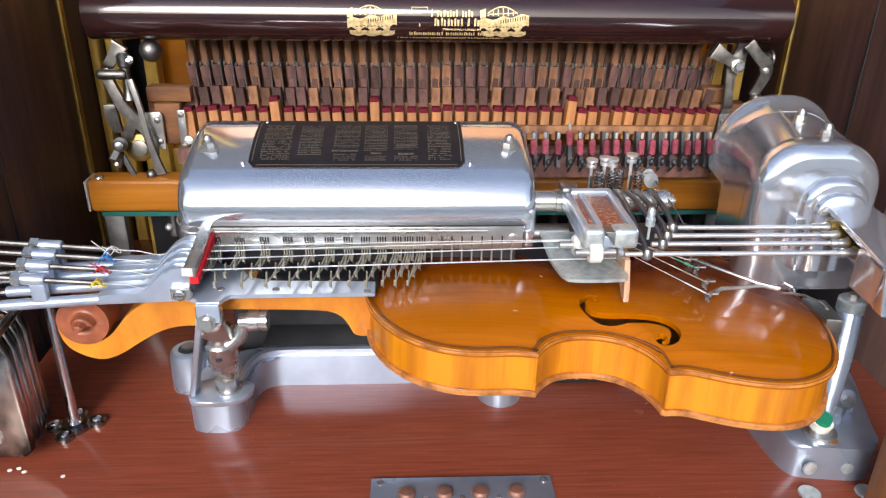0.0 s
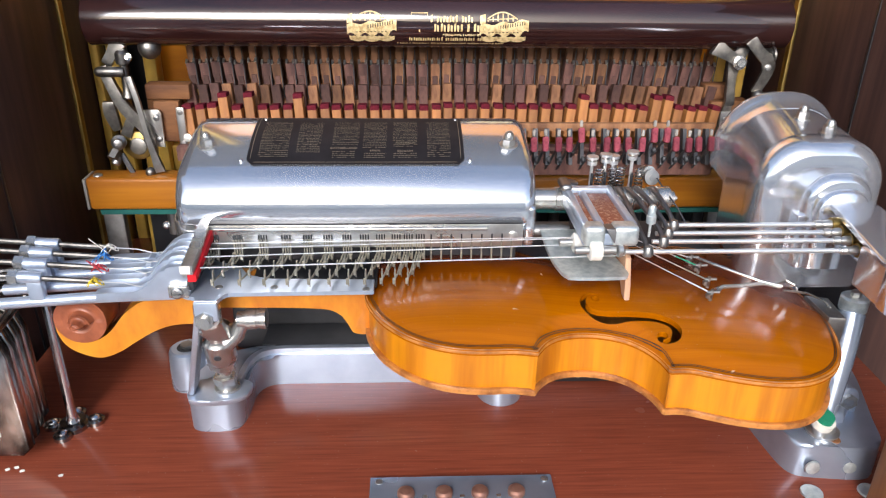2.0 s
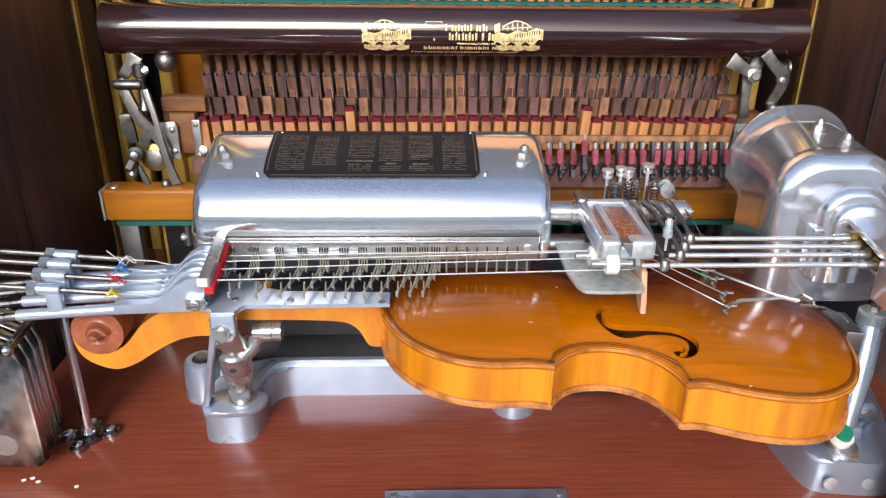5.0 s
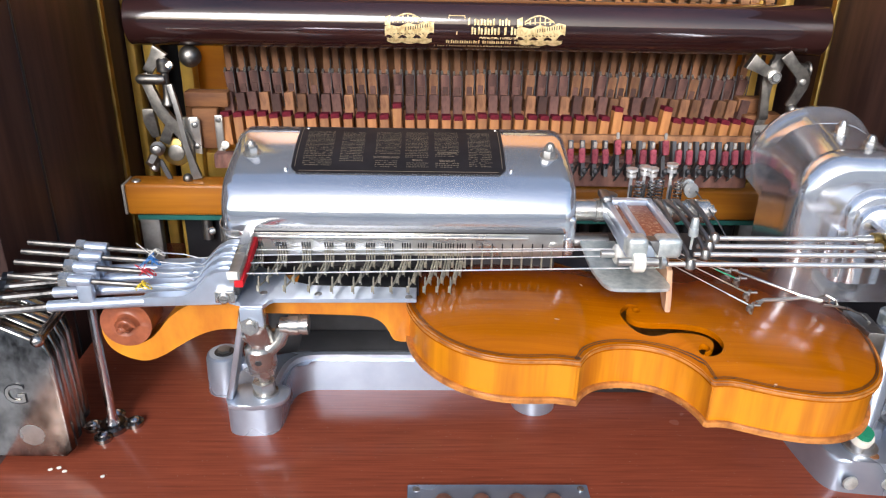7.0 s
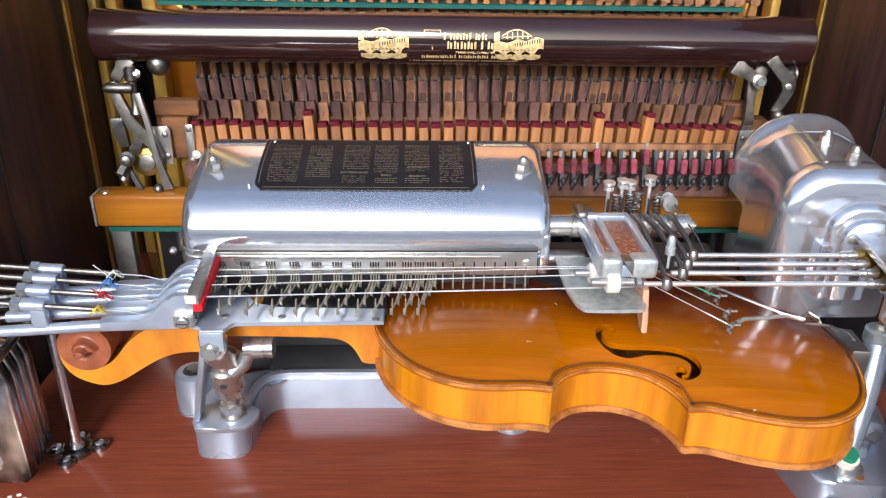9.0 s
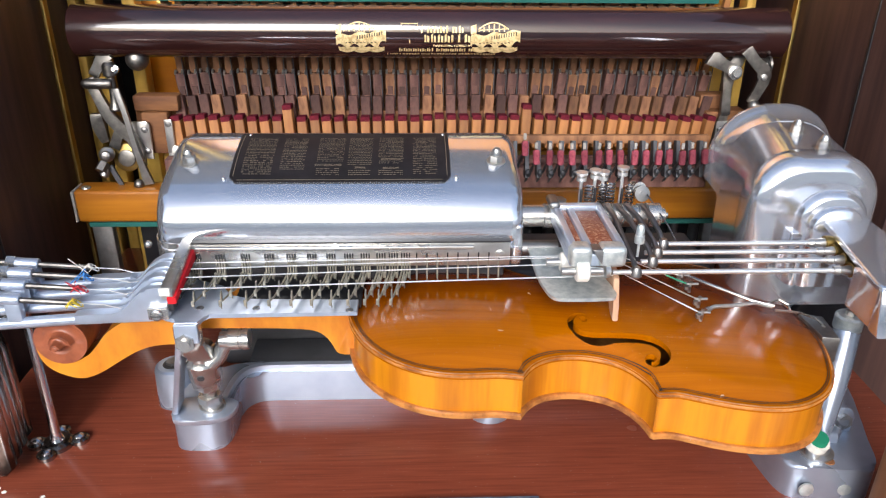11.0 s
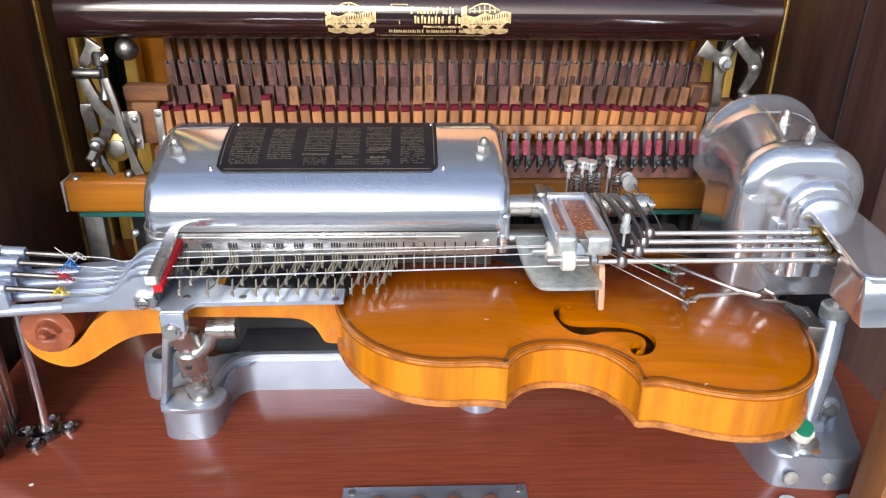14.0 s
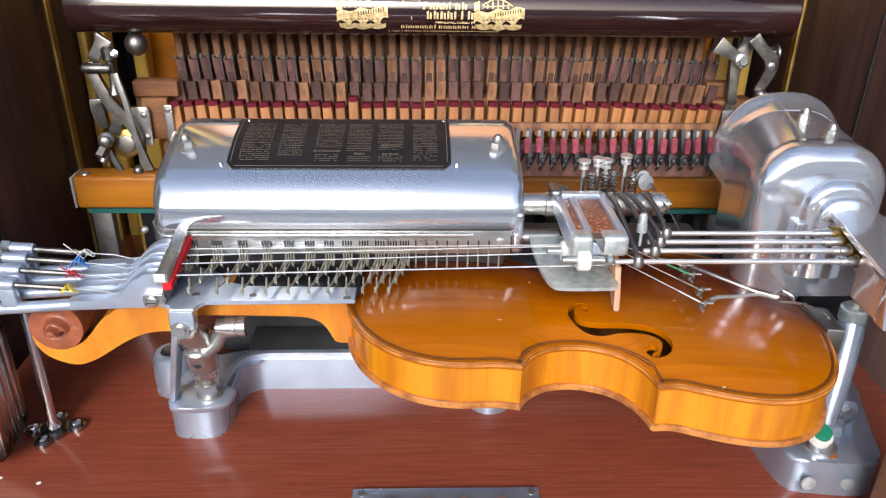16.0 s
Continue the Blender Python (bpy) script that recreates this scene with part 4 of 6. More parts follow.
for k, p in enumerate(tail_pts):
    a = Vector((0.1575, (0.5195, 0.527, 0.541, 0.549)[k], (0.1845, 0.189, 0.189, 0.1845)[k]))
    b = Vector(p)
    wb = B()
    rod(wb, a, b, 0.00032, seg=6)
    part("string_end", wb, WIRE, tail)
    c1, c2 = a.lerp(b, 0.70), a.lerp(b, 0.95)
    part("winding", rod(B(), c1, c2, 0.00060, seg=6), (WIRE, FINGERSTEEL, THREAD_GREEN, WIRE)[k], tail)
    hk = B()
    hexnut(hk, b + Vector((-0.002, -0.001, -0.003)), (0, 0, 1), 0.0024, 0.003)
    rod(hk, b + Vector((0, 0, -0.006)), b + Vector((0.0005, 0, 0.003)), 0.0013, seg=8)
    rod(hk, b + Vector((-0.003, 0, 0.001)), b + Vector((0.006, 0, 0.001)), 0.0011, seg=8)
    part("hook", hk, STEEL, tail)
part("yoke_arm", sweep(B(), [(0.224, 0.552, 0.1620), (0.236, 0.538, 0.162), (0.262, 0.520, 0.1580), (0.276, 0.516, 0.1560)], 0.0013, 8), NICKEL, tail)
part("yoke_arm", sweep(B(), [(0.222, 0.507, 0.1580), (0.229, 0.511, 0.1590), (0.243, 0.512, 0.1590), (0.262, 0.517, 0.1580), (0.274, 0.515, 0.1555)], [0.0022, 0.0016, 0.0014, 0.0013, 0.0011], 8), NICKEL, tail)
part("loop", sweep(B(), [(0.272, 0.518, 0.1570), (0.284, 0.527, 0.1550), (0.290, 0.523, 0.1530), (0.288, 0.515, 0.1520), (0.276, 0.513, 0.1540)], 0.0009, 6), NICKEL, tail)
part("tail_wire", sweep(B(), [(0.284, 0.514, 0.1530), (0.300, 0.521, 0.1470), (0.318, 0.528, 0.1370), (0.3275, 0.530, 0.1280)], 0.0009, 6), NICKEL, tail)
part("saddle", prism(B(), [(0.318, 0.515), (0.330, 0.513), (0.3325, 0.545), (0.316, 0.550)], "z", 0.108, 0.1295, 0.001, 2), STEEL, tail, "torn grey metal saddle plate")

# ---- bow carriage ----
bow = thing("bow_carriage", (0.15, 0.56, 0.185), "nickel bowing carriage with rosin box, springs and white wheels", "bow mechanism")
part("shaft", lathe(B(), (0.096, 0.580, 0.201), (1, 0, 0), [(0, 0.0085), (0.018, 0.0085), (0.0185, 0.0095), (0.027, 0.0095), (0.0275, 0.008), (0.098, 0.008), (0.0985, 0.0095), (0.108, 0.0095), (0.1085, 0.006), (0.112, 0.006), (0.1125, 0.002), (0.115, 0.002)]), NICKEL, bow)
part("lower_shaft", rod(B(), (0.094, 0.570, 0.178), (0.125, 0.570, 0.178), 0.0065), STEEL, bow)
body = B()
box(body, (0.1375, 0.537, 0.2030), (0.037, 0.078, 0.010), 0.002)
for c, d in (((0.1215, 0.5385, 0.2100), (0.0052, 0.072, 0.0075)), ((0.1540, 0.5385, 0.2100), (0.0052, 0.072, 0.0075)), ((0.1320, 0.5385, 0.2095), (0.0052, 0.066, 0.0065)), ((0.1375, 0.5725, 0.2100), (0.0375, 0.0075, 0.0075))):
    box(body, c, d, 0.0014)
part("rosin_box", body, PALEALU, bow, "pale metal rosin box with two troughs")
for c, d in (((0.1268, 0.539, 0.2085), (0.0056, 0.060, 0.0035)), ((0.1430, 0.539, 0.2085), (0.0170, 0.058, 0.0035))):
    part("rosin", box(B(), c, d, 0.001), ROSIN, bow, "crumbled amber rosin block")
for x0_, x1_ in ((0.1188, 0.1335), (0.1385, 0.1568)):
    part("front_block", box(B(), ((x0_ + x1_) / 2, 0.5010, 0.2065), (x1_ - x0_, 0.0140, 0.0150), 0.0035, seg=4), FROST, bow, "bright rounded front end of the rosin box")
part("clip", prism(B(), [(0.1330, 0.2125), (0.1400, 0.2125), (0.1480, 0.2000), (0.1410, 0.2000)], "y", 0.4945, 0.5050, 0.0008, 2), STEEL, bow)
part("latch", box(B(), (0.1200, 0.574, 0.2150), (0.0085, 0.020, 0.0060), 0.0028, seg=3), STEEL, bow, "worn steel latch")
part("box_lug", lathe(B(), (0.1255, 0.581, 0.206), (0, 0, 1), [(0, 0.006), (0.008, 0.006), (0.009, 0.0045)]), STEEL, bow)
guard = [(p.x, p.y) for p in smooth_line([(0.101, 0.560, 0), (0.1025, 0.535, 0), (0.106, 0.508, 0), (0.109, 0.498, 0), (0.116, 0.494, 0), (0.146, 0.494, 0), (0.153, 0.497, 0), (0.154, 0.506, 0), (0.150, 0.530, 0), (0.140, 0.560, 0)], 4)]
gb = B()
low_ = [gb.verts.new((x, y, 0.1740 + 0.20 * max(0, y - 0.525))) for x, y in guard]
hi_ = [gb.verts.new((x, y, 0.1765 + 0.20 * max(0, y - 0.525))) for x, y in guard]
gb.faces.new(low_[::-1]), gb.faces.new(hi_)
for k in range(len(guard)):
    gb.faces.new((low_[k], low_[(k + 1) % len(guard)], hi_[(k + 1) % len(guard)], hi_[k]))
bmesh.ops.triangulate(gb, faces=[f for f in gb.faces if len(f.verts) > 4])
part("guard", gb, FROST, bow, "rosin-dusted guard plate")
for k, (x, y, z) in enumerate(((0.1275, 0.4955, 0.1965), (0.1215, 0.519, 0.1915))):
    wh = part("bow_wheel", lathe(B(), (x - 0.006, y, z), (1, 0, 0), [(0.0015, 0.0060), (0.0025, 0.0073), (0.0095, 0.0073), (0.0105, 0.0060)], 28), WHITE, bow, "ivory white bow wheel")
    part("hub", rod(B(), (x - 0.014, y, z), (x + 0.014, y, z), 0.0028), NICKEL, wh)
    part("collar", lathe(B(), (x + 0.0145, y, z), (1, 0, 0), [(0, 0.002), (0.001, 0.005), (0.004, 0.0045), (0.005, 0.002)], 16), NICKEL, wh)
# arms that carry the four bow spindles
rod_y, rod_z = (0.501, 0.512, 0.524, 0.534), (0.1925, 0.1950, 0.1960, 0.1980)
for k, (x0, x1) in enumerate(((0.163, 0.166), (0.170, 0.180), (0.178, 0.187), (0.190, 0.194))):
    ab = B()
    sweep(ab, [(x0, 0.580, 0.2085), (x0 + (x1 - x0) * 0.4, 0.560, 0.2080), (x1, rod_y[k] + 0.010, rod_z[k] + 0.0045), (x1, rod_y[k], rod_z[k] + 0.001)], [0.0028, 0.0020, 0.0018, 0.0022], 8)
    lathe(ab, (x1, rod_y[k], rod_z[k] - 0.004), (0, 0, 1), [(0, 0.0026), (0.0015, 0.0040), (0.005, 0.0040), (0.008, 0.0024)], 14)
    lathe(ab, (x0 - 0.003, 0.580, 0.201), (1, 0, 0), [(0, 0.0092), (0.006, 0.0092)], 20)
    part("spindle_arm", ab, STEEL, bow)
for k, (x, y, z, h) in enumerate(((0.147, 0.603, 0.205, 0.020), (0.1585, 0.606, 0.205, 0.021), (0.1655, 0.608, 0.205, 0.019), (0.1795, 0.604, 0.205, 0.024))):
    pb = rod(B(), (x, y, z - 0.006), (x, y, z + h), 0.0014, seg=8)
    rod(pb, (x, y, z + h - 0.004), (x, y, z + h - 0.001), 0.0040, seg=16)
    rod(pb, (x, y, z + h + 0.001), (x, y, z + h + 0.003), 0.0048, seg=18)
    part("adjuster", pb, SPINDLE, bow)
    for dx, dy in ((0.0058, -0.004),):
        part("spring", sweep(B(), [(x + dx + 0.0032 * math.cos(a), y + dy + 0.0032 * math.sin(a), z - 0.006 + 0.020 * a / 44) for a in [j * 0.55 for j in range(81)]], 0.0008, 5), CHROME, bow)
    part("yoke", box(B(), (x, y - 0.004, z + 0.002), (0.002, 0.002, 0.016), 0.0005), BLACKPAINT, bow)
part("disc", lathe(B(), (0.1925, 0.592, 0.2140), (0.15, -1, 0.3), [(0, 0.0062), (0.002, 0.0062), (0.0022, 0.0025), (0.003, 0.0025)], 24), STEEL, bow)
part("disc_drum", lathe(B(), (0.190, 0.606, 0.2140), (0.15, -1, 0.3), [(0, 0.005), (0.012, 0.005)], 20), NICKEL, bow)
part("oil_cup", lathe(B(), (0.1690, 0.512, 0.199), (0, 0, 1), [(0, 0.0010), (0.010, 0.0010), (0.0105, 0.0034), (0.016, 0.0034), (0.0165, 0.0028), (0.022, 0.0028), (0.024, 0.0018)], 14), FROST, bow, "cream oil cup")
part("stop_wire", sweep(B(), [(0.1965, 0.590, 0.214), (0.206, 0.560, 0.200), (0.214, 0.535, 0.182)], 0.0006, 6), DARKIRON, bow)

for k in range(4):
    x0 = (0.150, 0.172, 0.178, 0.186)[k]
    x1 = (0.315, 0.315, 0.314, 0.312)[k]
    sp = thing("bow_spindle", (x0, rod_y[k], rod_z[k]), "thin polished steel drive spindle with a brass end", "drive shaft", "bow spindles")
    part("shaft", rod(B(), (x0, rod_y[k], rod_z[k]), (x1, rod_y[k], rod_z[k]), 0.00175, seg=12), SPINDLE, sp)
    part("coupling", lathe(B(), (x1 - 0.012, rod_y[k], rod_z[k]), (1, 0, 0), [(0, 0.0028), (0.004, 0.0034), (0.005, 0.0026), (0.010, 0.0036), (0.013, 0.0036)], 14), NICKEL, sp)
    part("brass_end", rod(B(), (x1, rod_y[k], rod_z[k]), (x1 + 0.018, rod_y[k], rod_z[k]), 0.0052, seg=16), BRASS, sp, "dull brass end")

# ---- motor housing ----
motor = thing("motor_housing", (0.335, 0.63, 0.10), "polished aluminium motor housing with an arm over the spindles", "motor housing")

def arch_loft(bm, stations, n=14):
    """Skins arched sections along y; each station is y, middle x, half width, bottom, top and corner radius."""
    rings = [[bm.verts.new((x, y, z)) for x, z in arch(cx, half, lo_, hi_, r, n)] for y, cx, half, lo_, hi_, r in stations]
    m = len(rings[0])
    for a, b in zip(rings, rings[1:]):
        for k in range(m):
            bm.faces.new((a[k], a[(k + 1) % m], b[(k + 1) % m], b[k]))
    bm.faces.new(rings[0][::-1])
    bm.faces.new(rings[-1])
    return bm


part("rear_flange", arch_loft(B(), [(0.706, 0.3425, 0.0560, 0.190, 0.2545, 0.052), (0.7025, 0.3425, 0.0580, 0.190, 0.2565, 0.052), (0.699, 0.3420, 0.0575, 0.188, 0.2560, 0.052), (0.694, 0.3410, 0.0535, 0.184, 0.2528, 0.048),
                                    (0.686, 0.3400, 0.0495, 0.180, 0.2502, 0.044), (0.672, 0.3390, 0.0475, 0.176, 0.2490, 0.041)]), CASTING, motor, "", 60)
part("shell", arch_loft(B(), [(0.680, 0.3390, 0.0473, 0.127, 0.2487, 0.0405), (0.640, 0.3340, 0.0475, 0.127, 0.2485, 0.040), (0.600, 0.3260, 0.0482, 0.127, 0.2485, 0.038), (0.580, 0.3220, 0.0485, 0.127, 0.2480, 0.037)]), CASTING, motor, "", 60)
front = [(0.5925, 0.3205, 0.0490, 0.128, 0.2492, 0.0370), (0.5905, 0.3205, 0.0502, 0.128, 0.2502, 0.0380)]
for k in range(10):
    a = radians(10 * k)
    d = 0.013 * (1 - math.cos(a))
    front.append((0.5790 - 0.013 * math.sin(a), 0.3205, 0.0502 - d, 0.128, 0.2502 - d, 0.0380 - d * 0.8))
front += [(0.5652, 0.3215, 0.0340, 0.130, 0.2345, 0.0260), (0.5650, 0.3240, 0.0310, 0.132, 0.2310, 0.0240)]
part("front_flange", arch_loft(B(), front), CASTING, motor, "", 60)
part("pedestal", box(B(), (0.345, 0.645, 0.08), (0.075, 0.075, 0.15), 0.008, seg=3), SATIN, motor)
# flat black disc drawn for the dark inside of the opening
part("round_opening", lathe(B(), (0.3670, 0.6072, 0.088), (0, -1, 0), [(0, 0.0280), (0.006, 0.0276), (0.0066, 0.0265)], 36), ENGRAVE, motor, "black round opening")
spig = [(0.567, 0.3310, 0.0275, 0.150, 0.2275, 0.0240), (0.5615, 0.3310, 0.0262, 0.150, 0.2262, 0.0230), (0.5585, 0.3312, 0.0240, 0.150, 0.2240, 0.0212), (0.5575, 0.3314, 0.0215, 0.150, 0.2215, 0.0190)]
part("spigot", arch_loft(B(), spig), CASTING, motor, "", 60)
part("inner_spigot", arch_loft(B(), [(0.559, 0.3320, 0.0208, 0.152, 0.2170, 0.0180), (0.5535, 0.3320, 0.0202, 0.152, 0.2164, 0.0176), (0.5515, 0.3320, 0.0185, 0.152, 0.2148, 0.0162)]), CASTING, motor, "", 60)
part("inner_drum", lathe(B(), (0.3235, 0.565, 0.197), (0, -1, 0), [(0, 0.012), (0.012, 0.012), (0.013, 0.009)], 24), NICKEL, motor)
part("seam_plate", box(B(), (0.311, 0.563, 0.174), (0.022, 0.010, 0.042), 0.002), CASTING, motor)
for y in (0.641, 0.597):
    z = 0.2492
    nb = hexnut(B(), (0.331, y, z), (0, -0.1, 1), 0.0052, 0.006)
    lathe(nb, (0.331, y - 0.0006, z + 0.006), (0, -0.1, 1), [(0, 0.0042), (0.003, 0.0036), (0.005, 0.002)], 12)
    part("dome_nut", nb, NICKEL, motor)
    part("washer", lathe(B(), (0.331, y, z - 0.0004), (0, -0.1, 1), [(0, 0.0075), (0.001, 0.0072)], 20), NICKEL, motor)
part("arm_top", prism(B(), [(0.322, 0.566), (0.3165, 0.530), (0.3040, 0.457), (0.3045, 0.450), (0.309, 0.447), (0.346, 0.447), (0.350, 0.452), (0.356, 0.566)], "z", 0.2030, 0.2075, 0.0018, 3, "hi"), CASTING, motor, "", 50)
part("arm", prism(B(), [(0.334, 0.566), (0.3320, 0.520), (0.322, 0.488), (0.3062, 0.484), (0.3062, 0.453), (0.310, 0.449), (0.345, 0.449), (0.349, 0.453), (0.354, 0.566)], "z", 0.1740, 0.2032, 0.002, 2, "lo"), CASTING, motor, "", 50)
part("nose", prism(B(), [(0.453, 0.2070), (0.450, 0.2066), (0.4480, 0.2040), (0.4415, 0.1780), (0.4420, 0.1745), (0.453, 0.1745)], "x", 0.3040, 0.3510, 0.0020, 3), POLISHED, motor, "bright rounded nose of the arm", 50)
part("set_screw", lathe(B(), (0.340, 0.490, 0.2055), (0, 0.02, 1), [(0, 0.0018), (0.0006, 0.0016)], 10), BLACKPAINT, motor)

# ---- tuning arms at the scroll end ----
for k in range(4):
    y = 0.505 + 0.0112 * k
    dz = (0, 0.005, 0.008, 0.010)[k]
    dx = 0.002
    tn = thing("string_tuner", (-0.23, y, 0.155 + dz), "pale anodised tuning arm with a threaded rod and wound string end", "tuning arm", "tuning arms of the violin")
    part("tube", rod(B(), (-0.286 + dx, y, 0.1535 + dz), (-0.205 + dx, y, 0.1590 + dz), 0.0040, seg=16), PALEALU, tn)
    neck_lo = [(-0.156, 0.1610), (-0.162, 0.1575), (-0.216, 0.1555)]
    neck_up = [(-0.216, 0.1632), (-0.196, 0.1640), (-0.187, 0.1652), (-0.180, 0.1690), (-0.174, 0.1755), (-0.167, 0.1815), (-0.159, 0.1838), (-0.1515, 0.1832), (-0.1505, 0.1780), (-0.1530, 0.1680)]
    neck_pts = [(x, z + dz * (1.0 if x < -0.185 else 0.6)) for x, z in neck_lo] + [(p.x, p.y + dz * (1.0 if p.x < -0.185 else 0.6)) for p in smooth_line([(*q, 0) for q in neck_up], 3)]
    part("swan_neck", prism(B(), neck_pts, "y", y - 0.0046, y + 0.0042, 0.0016, 2), PALEALU, tn, "pale curved neck")
    part("stand", box(B(), (-0.258 + dx, y, 0.1645 + dz), (0.011, 0.007, 0.016), 0.002), PALEALU, tn)
    part("sleeve", lathe(B(), (-0.268 + dx, y, 0.1745 + dz), (1, 0, -0.06), [(0, 0.0041), (0.0145, 0.0041), (0.0155, 0.0034)], 18), PALEALU, tn)
    part("lock_nut", hexnut(B(), (-0.274 + dx, y, 0.1748 + dz), (1, 0, -0.06), 0.0054, 0.006), NICKEL, tn)
    part("threaded_rod", rod(B(), (-0.309 + dx, y, 0.1775 + dz * 1.0), (-0.218 + dx, y, 0.1705 + dz), 0.0020, seg=10), AGEDSTEEL, tn)
    end = Vector((-0.218 + dx, y, 0.1705 + dz))
    part("string_lead", sweep(B(), [end, end + Vector((0.02, 0, -0.0015)), (-0.185, y, 0.1660 + dz), (-0.150, y, 0.179)], 0.0004, 5), WIRE, tn)
    kb = B()
    th = (THREAD_YELLOW, THREAD_RED, THREAD_BLUE, THREAD_WHITE)[k]
    rng = random.Random(k)
    for j in range(4):
        sweep(kb, [end + Vector((0.003 * math.cos(a) + 0.002 * j - 0.003, 0.0028 * math.sin(a), 0.0028 * math.cos(a + j))) for a in [i * 0.8 for i in range(9)]], 0.00042, 5)
    for j in range(2):
        sweep(kb, [end + Vector((0.002, 0, 0)), end + Vector((rng.uniform(-0.008, 0.004), -0.003, rng.uniform(-0.004, 0.009))), end + Vector((rng.uniform(-0.012, 0.008), -0.004, rng.uniform(-0.007, 0.012)))], 0.0004, 5)
    part("knot", kb, th, tn, ("yellow", "red", "blue", "white")[k] + " wound thread")
    # lower tie rod towards the weights
    part("tie_rod", rod(B(), (-0.345 + dx, y - 0.002, 0.1470 + dz), (-0.284 + dx, y, 0.1530 + dz), 0.0030, seg=10), OLDCHROME, tn)
    part("tie_nut", hexnut(B(), (-0.331 + dx, y - 0.002, 0.1482 + dz), (1, 0, 0.1), 0.0060, 0.008), OLDCHROME, tn)

# ---- tuning weights ----
WG = [(-0.372, 0.014), (-0.300, 0.014), (-0.293, 0.021), (-0.2935, 0.104), (-0.298, 0.119), (-0.326, 0.134), (-0.372, 0.136)]
for k in range(4):
    y0 = 0.510 + 0.0125 * k
    w = thing("tuning_weight", (-0.335 - 0.0015 * k, y0 + 0.005, 0.014), "tarnished nickel-plated slab weight hung on a bar", "weight", "tuning weights beside the post")
    part("slab", prism(B(), [(x - 0.0015 * k, z + 0.001 * k) for x, z in WG], "y", y0, y0 + 0.0095, 0.0025, 3), OLDCHROME, w)
    if k == 0:
        lettering("G", 0.026, Matrix.Translation((-0.3265, y0 - 0.0002, 0.074)) @ pose(0, 0, 0, 90, 0, 0), BLACKPAINT, w, "letter", 0.0006)
        lettering("G", 0.023, Matrix.Translation((-0.3265, y0 - 0.0010, 0.0742)) @ pose(0, 0, 0, 90, 0, 0), NICKEL, w, "letter_face", 0.0003)
        part("hand_slot", lathe(B(), (-0.322, y0 + 0.0004, 0.036), (0, -1, 0), [(0, 0.010), (0.0006, 0.0095)], 24), NICKEL, w)
hang = thing("weight_hanger", (-0.31, 0.53, 0.13), "tarnished bar that carries the weights", "hanger")
part("bar", rod(B(), (-0.2965, 0.5025, 0.1265), (-0.2925, 0.575, 0.136), 0.0036, seg=12), OLDCHROME, hang)
part("head", ball(B(), (-0.2965, 0.5025, 0.1265), 0.0050), OLDCHROME, hang)
part("side_bar", box(B(), (-0.325, 0.575, 0.136), (0.07, 0.008, 0.008), 0.001), OLDCHROME, hang)
part("hook_strap", box(B(), (-0.336, 0.507, 0.141), (0.012, 0.006, 0.020), 0.002), OLDCHROME, hang)

# slim post on its flange
post = thing("support_post", (-0.285, 0.562, DECK), "slim chrome post on a three-lobed screwed flange", "post")
part("shaft", lathe(B(), (-0.2815, 0.557, DECK + 0.005), (0.0, 0.02, 1), [(0, 0.0062), (0.004, 0.0048), (0.008, 0.0040), (0.140, 0.0036)], 18), CHROME, post)
fl = B()
lathe(fl, (-0.2815, 0.557, DECK), (0, 0, 1), [(0, 0.0125), (0.004, 0.0125), (0.006, 0.0100)], 28)
for a in (20, 100, 180, 260):
    lathe(fl, (-0.2815 + 0.017 * math.cos(radians(a)), 0.557 + 0.015 * math.sin(radians(a)), DECK), (0, 0, 1), [(0, 0.0075), (0.0035, 0.0075), (0.005, 0.0055)], 20)
part("flange", fl, OLDCHROME, post, "dark polished flange")
for a in (20, 100, 180, 260):
    part("screw", lathe(B(), (-0.2815 + 0.017 * math.cos(radians(a)), 0.557 + 0.015 * math.sin(radians(a)), DECK + 0.0045), (0, 0, 1), [(0, 0.0042), (0.0015, 0.0038), (0.003, 0.0015)], 14), CHROME, post)

# neck clamp standing on the base, leaning towards the front
clamp = thing("neck_clamp", (-0.145, 0.555, 0.044), "nickel screw clamp holding the violin's neck over the base", "clamp")


def leaned(bm):
    """Leans what was built upright at y 0.523 so that its foot stands further back."""
    for v in bm.verts:
        v.co.y += (0.150 - v.co.z) * 0.32
    return bm


st = leaned(box(B(), (-0.1500, 0.520, 0.098), (0.0048, 0.018, 0.108), 0.0015))
for v in st.verts:
    v.co.x -= (0.150 - v.co.z) * 0.255
part("strap", st, PALEALU, clamp)
part("foot", leaned(prism(B(), [(p.x, p.y) for p in smooth_line([(-0.178, 0.506, 0), (-0.150, 0.505, 0), (-0.136, 0.510, 0), (-0.131, 0.520, 0), (-0.136, 0.534, 0), (-0.178, 0.535, 0)], 3, True)], "z", 0.0372, 0.0432, 0.0015, 2)), PALEALU, clamp)
sc = B()
lathe(sc, (-0.1500, 0.523, 0.0428), (0, 0, 1), [(0, 0.0105), (0.0030, 0.0105), (0.0035, 0.0085), (0.0080, 0.0085)], 22)
hexnut(sc, (-0.1500, 0.523, 0.0505), (0, 0, 1), 0.0095, 0.008)
rod(sc, (-0.1490, 0.523, 0.057), (-0.1480, 0.523, 0.080), 0.0052)
hexnut(sc, (-0.1485, 0.523, 0.070), (0, 0, 1), 0.0112, 0.008)
part("adjusting_screw", leaned(sc), NICKEL, clamp)
